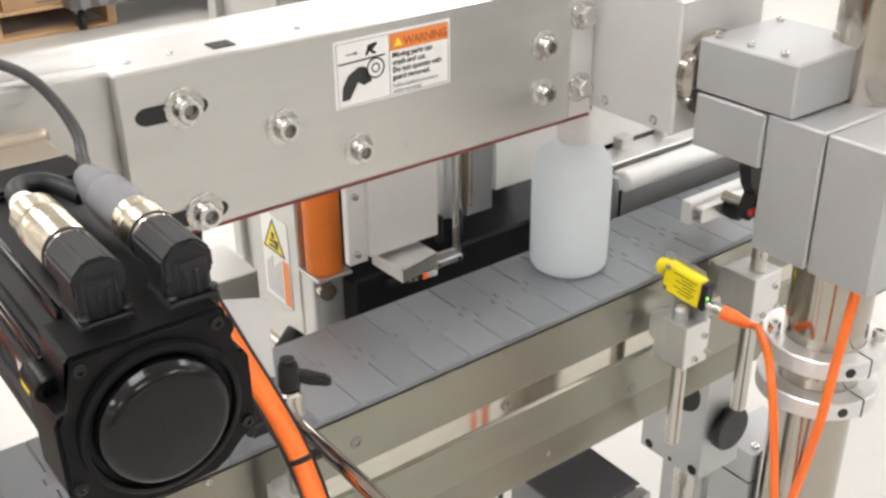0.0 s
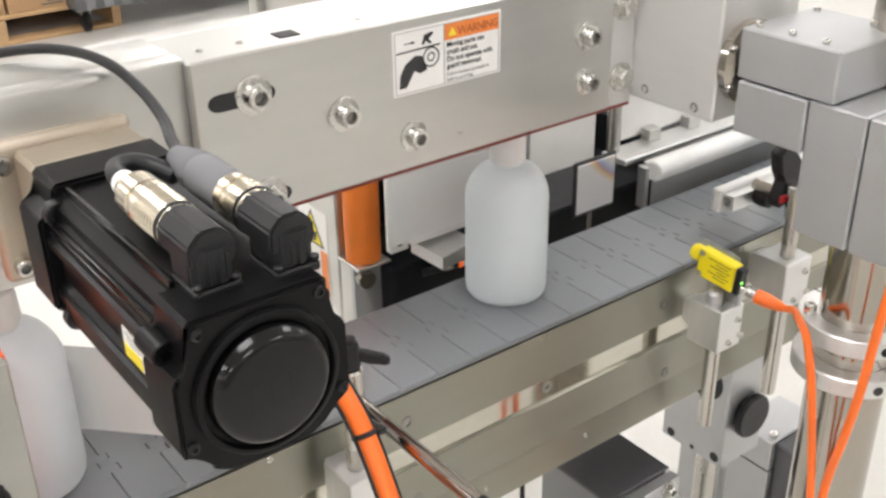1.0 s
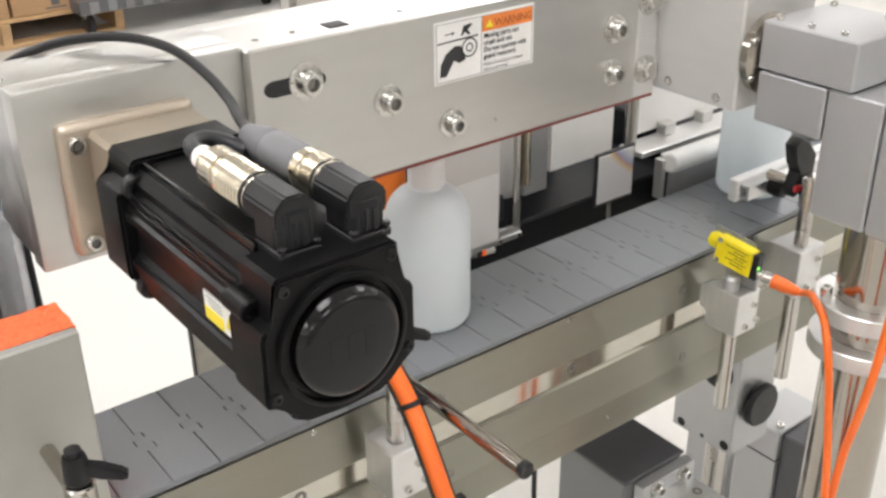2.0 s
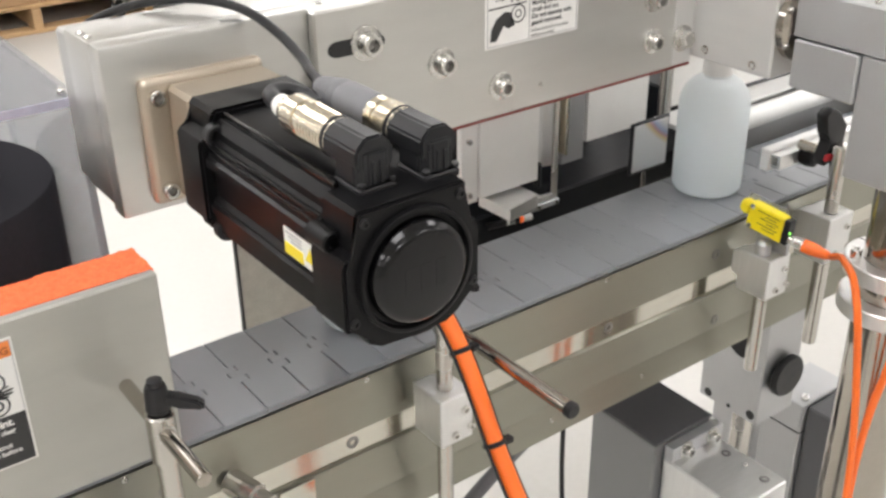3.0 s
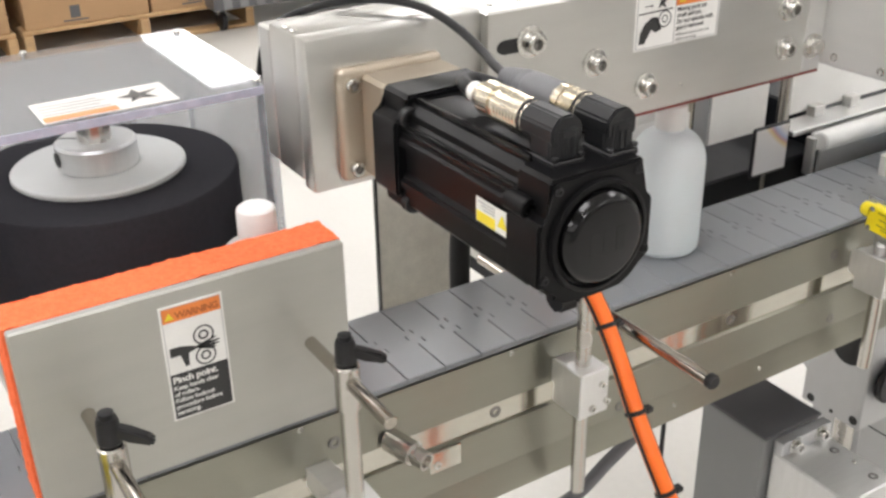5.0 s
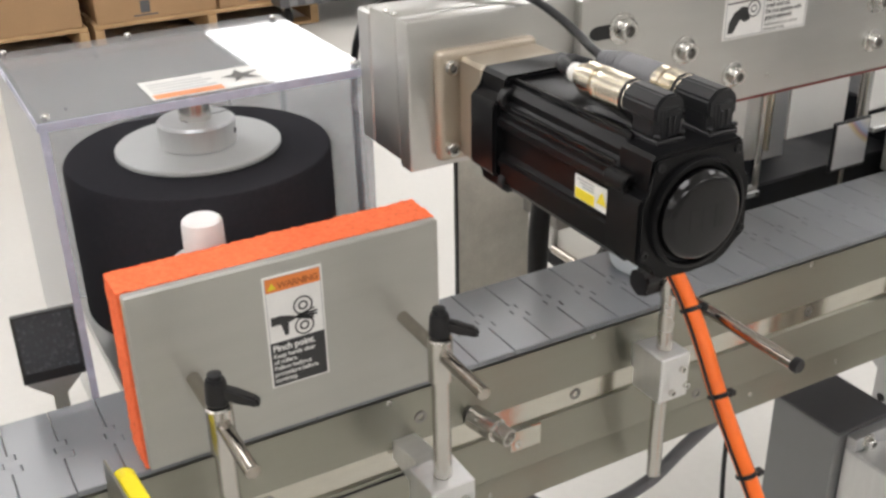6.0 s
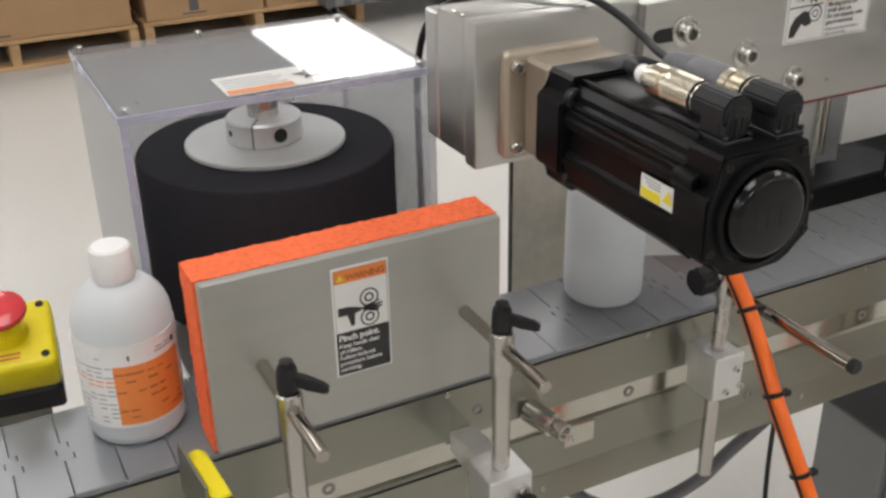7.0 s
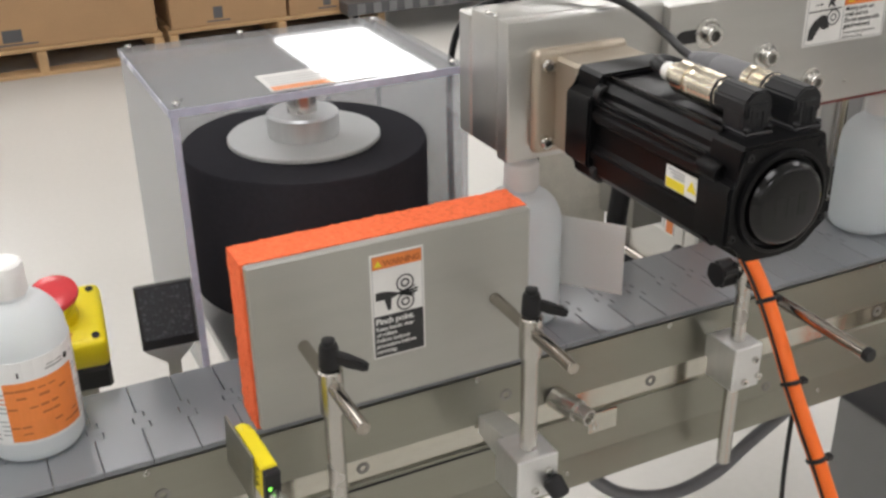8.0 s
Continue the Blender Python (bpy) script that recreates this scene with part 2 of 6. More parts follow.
def part(name, bm, mats, parent=None, label="", smooth=True, sharp=0.6):
    """Link a bmesh, made in world metres, as one mesh under a thing or part."""
    mats = mats if isinstance(mats, (list, tuple)) else [mats]
    me = bpy.data.meshes.new(name)
    bmesh.ops.recalc_face_normals(bm, faces=bm.faces)
    if smooth:
        for f in bm.faces:
            f.smooth = True
        for e in bm.edges:
            if len(e.link_faces) != 2 or e.calc_face_angle(0) > sharp:
                e.smooth = False
    o = ORIGIN[parent.name] if parent else Vector((0, 0, 0))
    bm.transform(Matrix.Translation(-o))
    bm.to_mesh(me)
    bm.free()
    for m in mats:
        me.materials.append(m)
    ob = new(name, me)
    if parent:
        ob.parent = parent
        ORIGIN[ob.name] = o
    if label:
        tagged(ob, label)
    return ob


def whole(name, bm, mats, label, category, group="", kind="", at=(0, 0, 0)):
    bm.transform(Matrix.Translation(-Vector(at)))
    ob = part(name, bm, mats)
    ob.location = at
    return tagged(ob, label, category, group, kind)


def box(bm, x0, x1, y0, y1, z0, z1, bevel=0.001, mat=0, m=None, segments=1):
    g = bmesh.ops.create_cube(bm, size=1)
    vs = g["verts"]
    bmesh.ops.scale(bm, vec=(x1 - x0, y1 - y0, z1 - z0), verts=vs)
    bmesh.ops.translate(bm, vec=((x0 + x1) / 2, (y0 + y1) / 2, (z0 + z1) / 2), verts=vs)
    faces = {f for v in vs for f in v.link_faces}
    if bevel:
        edges = list({e for v in vs for e in v.link_edges})
        r = bmesh.ops.bevel(bm, geom=edges, offset=bevel, segments=segments, affect="EDGES", profile=0.5)
        faces = {f for v in r["verts"] for f in v.link_faces} | {f for f in faces if f.is_valid}
    for f in faces:
        f.material_index = mat
    if m is not None:
        vs = list({v for f in faces for v in f.verts})
        bmesh.ops.transform(bm, matrix=m, verts=vs)
    return bm


def lathe(bm, profile, axis_from, axis_to, segments=32, mat=0):
    """Surface of turning: profile of (along, radius) from axis_from towards axis_to."""
    a, b = Vector(axis_from), Vector(axis_to)
    w = (b - a).normalized()
    u = w.orthogonal().normalized()
    v = w.cross(u)
    rings = []
    for d, r in profile:
        c = a + w * d
        if r < 1e-6:
            rings.append([bm.verts.new(c)])
        else:
            rings.append([bm.verts.new(c + (u * math.cos(t) + v * math.sin(t)) * r) for t in (2 * math.pi * i / segments for i in range(segments))])
    for p, q in zip(rings, rings[1:]):
        for i in range(segments):
            j = (i + 1) % segments
            if len(p) == 1 and len(q) == 1:
                continue
            if len(p) == 1:
                f = bm.faces.new((p[0], q[i], q[j]))
            elif len(q) == 1:
                f = bm.faces.new((p[i], p[j], q[0]))
            else:
                f = bm.faces.new((p[i], p[j], q[j], q[i]))
            f.material_index = mat
    return bm


def rod(bm, a, b, r, segments=20, chamfer=0.0008, mat=0):
    n = (Vector(b) - Vector(a)).length
    return lathe(bm, [(0, 0), (0, r - chamfer), (chamfer, r), (n - chamfer, r), (n, r - chamfer), (n, 0)], a, b, segments, mat)


def ring(bm, a, b, r_in, r_out, segments=36, mat=0):
    n = (Vector(b) - Vector(a)).length
    c = 0.001
    return lathe(bm, [(0, r_in), (0, r_out - c), (c, r_out), (n - c, r_out), (n, r_out - c), (n, r_in), (0, r_in)], a, b, segments, mat)


def smooth_path(points, steps=8):
    pts = [Vector(p) for p in points]
    out = []
    for i in range(len(pts) - 1):
        p0, p1, p2, p3 = pts[max(i - 1, 0)], pts[i], pts[i + 1], pts[min(i + 2, len(pts) - 1)]
        for k in range(steps):
            t = k / steps
            out.append(0.5 * (2 * p1 + (p2 - p0) * t + (2 * p0 - 5 * p1 + 4 * p2 - p3) * t * t + (3 * p1 - p0 - 3 * p2 + p3) * t ** 3))
    return out + [pts[-1]]


def tube(bm, points, r, segments=12, steps=8, mat=0):
    path = smooth_path(points, steps)
    u = None
    rings = []
    for i, p in enumerate(path):
        w = (path[min(i + 1, len(path) - 1)] - path[max(i - 1, 0)]).normalized()
        u = w.orthogonal().normalized() if u is None else (u - w * u.dot(w)).normalized()
        v = w.cross(u)
        rings.append([bm.verts.new(p + (u * math.cos(t) + v * math.sin(t)) * r) for t in (2 * math.pi * k / segments for k in range(segments))])
    for p, q in zip(rings, rings[1:]):
        for i in range(segments):
            j = (i + 1) % segments
            bm.faces.new((p[i], p[j], q[j], q[i])).material_index = mat
    bm.faces.new(rings[0]).material_index = mat
    bm.faces.new(rings[-1]).material_index = mat
    return bm


def prism(bm, outline, a, b, axis="x", mat=0):
    """Extrude an outline of (u, v) pairs from a to b along an axis."""
    def at(u, v, s):
        return {"x": (s, u, v), "y": (u, s, v), "z": (u, v, s)}[axis]
    p = [bm.verts.new(at(u, v, a)) for u, v in outline]
    q = [bm.verts.new(at(u, v, b)) for u, v in outline]
    n = len(p)
    for i in range(n):
        bm.faces.new((p[i], p[(i + 1) % n], q[(i + 1) % n], q[i])).material_index = mat
    bm.faces.new(p).material_index = mat
    bm.faces.new(q).material_index = mat
    return bm


def B():
    return bmesh.new()


def lettering(text, size, m, mat, parent, bold=0.0, spacing=1.0):
    """Flat lettering in the built-in font; m places it in world metres."""
    cu = bpy.data.curves.new("lettering", "FONT")
    cu.body, cu.size, cu.offset, cu.space_character = text, size, bold, spacing
    cu.resolution_u = 2
    tmp = bpy.data.objects.new("tmp", cu)
    me = bpy.data.meshes.new_from_object(tmp)
    bpy.data.objects.remove(tmp)
    me.name = "lettering"
    o = ORIGIN[parent.name]
    me.transform(Matrix.Translation(-o) @ m)
    me.materials.clear()
    me.materials.append(mat)
    ob = new("lettering", me)
    ob.parent = parent
    ORIGIN[ob.name] = o
    return ob


def facing_front(x, y, z):
    """Place for flat writing that is read from the -y side."""
    return pose(x, y, z, 90, 0, 0)


def cap_screw(at, direction, r, name="cap_screw", washer=True, label="stainless socket head screw"):
    """Socket head screw with a washer; direction points out of the surface."""
    a, d = Vector(at), Vector(direction).normalized()
    t = thing(name, at, label, "screw", "machine screws")
    bm = B()
    base = 0.0
    if washer:
        lathe(bm, [(0, 0), (0, r * 1.55), (r * 0.22, r * 1.55), (r * 0.25, r * 1.5), (r * 0.25, 0)], a, a + d, 28)
        base = r * 0.25
        part("washer", bm, BOLT, t)
        bm = B()
    h = r * 1.15
    lathe(bm, [(base, r * 0.98), (base + h * 0.85, r), (base + h, r * 0.9), (base + h, r * 0.58), (base + h * 0.45, r * 0.55)], a, a + d, 24)
    part("head", bm, BOLT, t)
    bm = B()
    lathe(bm, [(base + h * 0.45, 0), (base + h * 0.45, r * 0.56)], a, a + d, 6)
    part("socket", bm, SOCKET, t)
    return t


def hex_bolt(at, direction, r):
    """Hexagon head bolt on a washer and a spring washer."""
    a, d = Vector(at), Vector(direction).normalized()
    t = thing("hex_bolt", at, "stainless hexagon head bolt with washers in the metal plate", "bolt", "machine screws")
    bm = B()
    lathe(bm, [(0, 0), (0, r * 1.45), (r * 0.2, r * 1.45), (r * 0.25, r * 1.38), (r * 0.25, 0)], a, a + d, 28)
    lathe(bm, [(r * 0.25, r * 1.1), (r * 0.5, r * 1.1), (r * 0.5, 0)], a, a + d, 24)
    part("washer", bm, BOLT, t)
    bm = B()
    lathe(bm, [(r * 0.5, r), (r * 1.1, r), (r * 1.22, r * 0.84), (r * 1.22, 0)], a, a + d, 6)
    part("head", bm, BOLT, t, sharp=0.3)
    return t


def flat_screw(at, direction, r, name="flat_screw"):
    a, d = Vector(at), Vector(direction).normalized()
    bm = B()
    lathe(bm, [(-0.001, r), (0.0006, r), (0.0009, r * 0.85), (0.0009, r * 0.5), (-0.0006, r * 0.45)], a, a + d, 20)
    lathe(bm, [(-0.0006, 0), (-0.0006, r * 0.46)], a, a + d, 6, 1)
    return whole(name, bm, [BOLT if r < 0.005 else SOCKET, SOCKET if r < 0.005 else RECESS_SHADE], "small flush stainless screw in the metal face", "screw", "machine screws", at=at)


# ---- the room ----
def build_room():
    bm = B()
    box(bm, -7, 9, -6, 11, -0.1, 0, 0)
    whole("floor", bm, FLOOR_MAT, "pale grey coated workshop floor, glossy and clean", "floor", kind="structure")
    bm = B()
    box(bm, -7, 9, -6, 11, 2.78, 2.88, 0)
    whole("ceiling", bm, CEILING_MAT, "off-white tiled workshop ceiling", "ceiling", kind="structure")
    for name, b in (("wall_north", (-7, 9, 11, 11.15, 0, 2.78)), ("wall_south", (-7, 9, -6.15, -6, 0, 2.78)),
                    ("wall_west", (-7.15, -7, -6, 11, 0, 2.78)), ("wall_east", (9, 9.15, -6, 11, 0, 2.78))):
        bm = B()
        box(bm, *b, 0)
        whole(name, bm, WALL_MAT, "plain off-white painted wall", "wall", kind="structure")
    light = thing("ceiling_light", (0, 0, 2.76), "white recessed rectangular ceiling light, switched on", "ceiling light", "ceiling lights")
    bm = B()
    for b in ((-0.36, 0.36, -0.70, -0.67), (-0.36, 0.36, 0.67, 0.70), (-0.36, -0.34, -0.67, 0.67), (0.34, 0.36, -0.67, 0.67)):
        box(bm, b[0], b[1], b[2], b[3], 2.75, 2.779, 0.002)
    part("frame", bm, WHITE_PLASTIC, light)
    bm = B()
    box(bm, -0.34, 0.34, -0.67, 0.67, 2.762, 2.772, 0)
    part("diffuser", bm, LIGHT_GLOW, light)
    first = True
    for i in range(-3, 3):
        for j in range(-3, 2):
            at = (2.02 + 2.44 * i, 6.34 + 3.05 * j, 2.76)
            if first:
                light.location, first = at, False
            else:
                copy_thing(light, Matrix.Translation(at))


# ---- conveyor ----
def build_conveyor():
    x0, x1 = -1.3, 2.9
    c = thing("conveyor", (0.5, 0.735, 0.0), "long stainless steel table-top conveyor with brushed side rails", "conveyor")
    for side in (0, 1):
        s = (lambda y: y) if side == 0 else (lambda y: BELT_Y0 + BELT_Y1 - y)
        bm = B()
        prism(bm, [(s(RAIL_Y), 0.855), (s(RAIL_Y), 0.9075), (s(RAIL_Y + 0.0015), 0.9085), (s(RAIL_Y + 0.012), 0.9085), (s(RAIL_Y + 0.012), 0.855)], x0, x1)
        part("upper_rail", bm, RAIL_STEEL, c)
        bm = B()
        prism(bm, [(s(RAIL_Y + 0.004), 0.8285), (s(RAIL_Y + 0.004), 0.855), (s(RAIL_Y + 0.01), 0.855), (s(RAIL_Y + 0.01), 0.8285)], x0, x1)
        part("polished_strip", bm, POLISHED, c, "mirror-polished stainless strip")
        bm = B()
        prism(bm, [(s(RAIL_Y + 0.001), 0.779), (s(RAIL_Y + 0.001), 0.8275), (s(RAIL_Y + 0.003), 0.8285), (s(RAIL_Y + 0.012), 0.8285), (s(RAIL_Y + 0.012), 0.779)], x0, x1)
        part("lower_channel", bm, RAIL_STEEL, c)
        bm = B()
        prism(bm, [(s(RAIL_Y + 0.001), 0.7787), (s(RAIL_Y - 0.006), 0.753), (s(RAIL_Y - 0.006), 0.748), (s(RAIL_Y + 0.012), 0.748), (s(RAIL_Y + 0.012), 0.7787)], x0, x1)
        part("bottom_lip", bm, RAIL_STEEL, c, "out-turned lower lip")
    bm = B()
    box(bm, x0, x1, RAIL_Y + 0.012, BELT_Y1 - 0.014, 0.895, 0.908, 0)
    part("wear_bed", bm, DARK_GREY, c)
    bm = B()
    box(bm, x0, x1, RAIL_Y + 0.013, BELT_Y1 - 0.015, 0.762, 0.767, 0)
    part("bottom_pan", bm, RAIL_STEEL, c)
    for x in (-0.9, 2.2):
        for y in (0.70, 0.77):
            bm = B()
            box(bm, x - 0.02, x + 0.02, y - 0.012, y + 0.012, 0.012, 0.7618, 0.002)
            leg = part("leg", bm, RAIL_STEEL, c)
            bm = B()
            lathe(bm, [(0, 0), (0, 0.035), (0.006, 0.035), (0.012, 0.015), (0.012, 0)], (x, y, 0), (x, y, 1), 24)
            part("foot", bm, BLACK_PLASTIC, leg)
    # Dark bar on the rail face in place of a shaded gap.
    bm = B()
    box(bm, -0.22, 0.013, RAIL_Y - 0.0004, RAIL_Y + 0.002, 0.8222, 0.8236, 0)
    part("seam", bm, RECESS_SHADE, c)
    for x in (-0.31, -0.01, 0.205, 0.489, 0.77, 1.05):
        flat_screw((x, RAIL_Y, 0.904), (0, -1, 0), 0.0028)
    for x in (-0.30, 0.02, 0.335, 0.655, 0.97):
        flat_screw((x, RAIL_Y, 0.879), (0, -1, 0), 0.0062)
    for x in (-0.124, 0.19, 0.50, 0.81):
        flat_screw((x, RAIL_Y + 0.004, 0.842), (0, -1, 0), 0.006)
    for x in (0.03, 0.345, 0.668, 0.97):
        flat_screw((x, RAIL_Y + 0.001, 0.7905), (0, -1, 0), 0.006)
    for x in (0.09, 0.42, 0.55):
        flat_screw((x, RAIL_Y - 0.0028, 0.765), (0, -0.93, 0.36), 0.0024)


def plate_outline():
    w = (BELT_Y1 - BELT_Y0) / 2
    return [(-w, 0), (-0.013, 0), (-0.0125, 0.0080), (-0.0040, 0.0080), (-0.0035, -0.0045), (0.0045, -0.0045), (0.005, 0.0055), (0.0125, 0.0055), (0.013, 0), (w, 0)]


def build_chain():
    chain = thing("conveyor_chain", (0, (BELT_Y0 + BELT_Y1) / 2, BELT_Z), "grey plastic table-top conveyor chain of hinged plates, running", "conveyor chain")
    gap = 0.0006
    bm = B()
    edge = plate_outline()
    top = [(x + PITCH - gap, y) for y, x in edge]
    low = [(x, y) for y, x in reversed(edge)]
    outline = top + low
    n = len(outline)
    c = 0.0006
    cx = PITCH / 2
    rows = []
    for z, k in ((-0.005, 0.0), (-c, 0.0), (0.0, c)):
        ring_v = []
        for x, y in outline:
            dx = -k if x > cx else k
            dy = (-k if y > 0 else k) if abs(y) > 0.05 else 0
            ring_v.append(bm.verts.new((x + dx, y + dy, z)))
        rows.append(ring_v)
    for p, q in zip(rows, rows[1:]):
        for i in range(n):
            bm.faces.new((p[i], p[(i + 1) % n], q[(i + 1) % n], q[i]))
    f = bm.faces.new(rows[-1])
    bmesh.ops.triangulate(bm, faces=[f])
    bmesh.ops.recalc_face_normals(bm, faces=bm.faces)
    me = bpy.data.meshes.new("chain_plate")
    bm.to_mesh(me)
    bm.free()
    me.materials.append(CHAIN)
    for i in range(-32, 74):
        ob = new("chain_plate", me)
        ob.parent = chain
        ob.location = (i * PITCH, 0, 0)
    return chain


# ---- hold-down beam and motor ----
def build_beam():
    b = thing("hold_down_beam", (0.3, 0.75, 1.1), "grey anodised aluminium top hold-down beam above the conveyor", "machine beam")
    bm = B()
    box(bm, 0.030, 0.187, 0.70, 0.7195, 1.099, 1.2225, 0.003, segments=2)
    part("end_housing", bm, ALU, b)
    bm = B()
    box(bm, 0.0305, 0.187, 0.7202, 0.767, 1.104, 1.2215, 0.0025, segments=2)
    part("rear_housing_half", bm, ALU, b)
    for y, z in ((0.742, 1.2212), (0.729, 1.2212)):
        bm = B()
        rod(bm, (0.0345, y, z), (0.0345, y, z + 0.0022), 0.0028, 14)
        part("cover_screw", bm, BOLT, b)
    bm = B()
    box(bm, 0.187, 0.569, 0.702, 0.762, 1.104, 1.2195, 0.001)
    part("beam_body", bm, ALU, b)
    bm = B()
    box(bm, 0.186, 0.572, 0.692, 0.7015, 1.1025, 1.2205, 0.0015)
    part("cover_plate", bm, ALU, b)
    bm = B()
    box(bm, 0.188, 0.5995, 0.6940, 0.755, 1.0995, 1.1022, 0.0004)
    part("hold_down_belt", bm, RED_BELT, b, "thin red-brown belt edge")
    bm = B()
    box(bm, 0.035, 0.56, 0.776, 0.80, 1.10, 1.214, 0.002)
    part("back_rail", bm, ALU, b)
    bm = B()
    box(bm, 0.04, 0.555, 0.762, 0.776, 1.19, 1.2165, 0)
    part("top_strip", bm, ALU_BRIGHT, b)
    # slots and top screws
    bm = B()
    prism(bm, [(0.204 + 0.008 * math.cos(t), 1.19 + 0.006 * math.sin(t)) for t in (math.pi / 2 + math.pi * i / 8 for i in range(9))] +
          [(0.238 + 0.008 * math.cos(t), 1.19 + 0.006 * math.sin(t)) for t in (-math.pi / 2 + math.pi * i / 8 for i in range(9))], 0.6912, 0.693, "y")
    part("slot", bm, RECESS_SHADE, b)
    bm = B()
    prism(bm, [(0.206 + 0.008 * math.cos(t), 1.114 + 0.006 * math.sin(t)) for t in (math.pi / 2 + math.pi * i / 8 for i in range(9))] +
          [(0.244 + 0.008 * math.cos(t), 1.114 + 0.006 * math.sin(t)) for t in (-math.pi / 2 + math.pi * i / 8 for i in range(9))], 0.6912, 0.693, "y")
    part("slot", bm, RECESS_SHADE, b)
    bm = B()
    box(bm, 0.262, 0.278, 0.708, 0.722, 1.2188, 1.2202, 0)
    part("top_slot", bm, RECESS_SHADE, b)
    for x in (0.205, 0.235, 0.33, 0.42, 0.51):
        flat_screw((x, 0.716, 1.2195), (0, 0, 1), 0.0028)
    for x, z, r in ((0.229, 1.191, 0.0088), (0.299, 1.161, 0.0082), (0.36, 1.129, 0.0078), (0.234, 1.115, 0.0088), (0.5405, 1.174, 0.0082), (0.5415, 1.134, 0.0074)):
        cap_screw((x, 0.692, z), (0, -1, 0), r)
    flat_screw((0.405, 0.692, 1.121), (0, -1, 0), 0.002)
    # end plate and arm at the far end
    bm = B()
    box(bm, 0.5726, 0.600, 0.6932, 0.762, 1.1025, 1.2205, 0.0012)
    part("end_plate", bm, SATIN_ALU, b)
    for z in (1.1915, 1.129):
        hex_bolt((0.584, 0.6932, z), (0, -1, 0), 0.0088)
    bm = B()
    box(bm, 0.6002, 0.700, 0.601, 0.77, 1.108, 1.2175, 0.0015)
    part("end_arm", bm, SATIN_ALU, b)
    for y, z in ((0.677, 1.118), (0.621, 1.1165)):
        flat_screw((0.6002, y, z), (-1, 0, 0), 0.0044)
    bm = B()
    lathe(bm, [(0, 0.0), (0, 0.033), (0.002, 0.035), (0.009, 0.035), (0.0115, 0.031), (0.0145, 0.026), (0.0145, 0)], (0.632, 0.6008, 1.157), (0.632, 0, 1.157), 48)
    part("shaft_flange", bm, CHROME, b)
    for k in range(6):
        t = math.radians(30 + 60 * k)
        cap_screw((0.632 + 0.0325 * math.cos(t), 0.5918, 1.157 + 0.0325 * math.sin(t)), (0, -1, 0), 0.003, washer=False)


def sign_board(x0, x1, z0, z1, y, name, label):
    s = thing(name, ((x0 + x1) / 2, y, (z0 + z1) / 2), label, "warning label", "warning labels")
    bm = B()
    box(bm, x0, x1, y - 0.0006, y, z0, z1, 0.0002)
    part("sheet", bm, PAPER, s)
    return s


def panel_on(s, x0, x1, z0, z1, y, mat, name="print"):
    bm = B()
    box(bm, x0, x1, y - 0.0003, y, z0, z1, 0)
    return part(name, bm, mat, s)


def flat_ring(s, x, z, y, r0, r1, mat=None, segs=28):
    bm = B()
    p = [[bm.verts.new((x + r * math.cos(2 * math.pi * i / segs), y, z + r * math.sin(2 * math.pi * i / segs))) for i in range(segs)] for r in (r0, r1)]
    for i in range(segs):
        j = (i + 1) % segs
        bm.faces.new((p[0][i], p[0][j], p[1][j], p[1][i]))
    return part("roller_symbol", bm, mat or INK_BLACK, s)


def blob(s, pts, y, mat=None, name="pictogram"):
    bm = B()
    f = bm.faces.new([bm.verts.new((x, y, z)) for x, z in pts])
    bmesh.ops.triangulate(bm, faces=[f])
    return part(name, bm, mat or INK_BLACK, s)


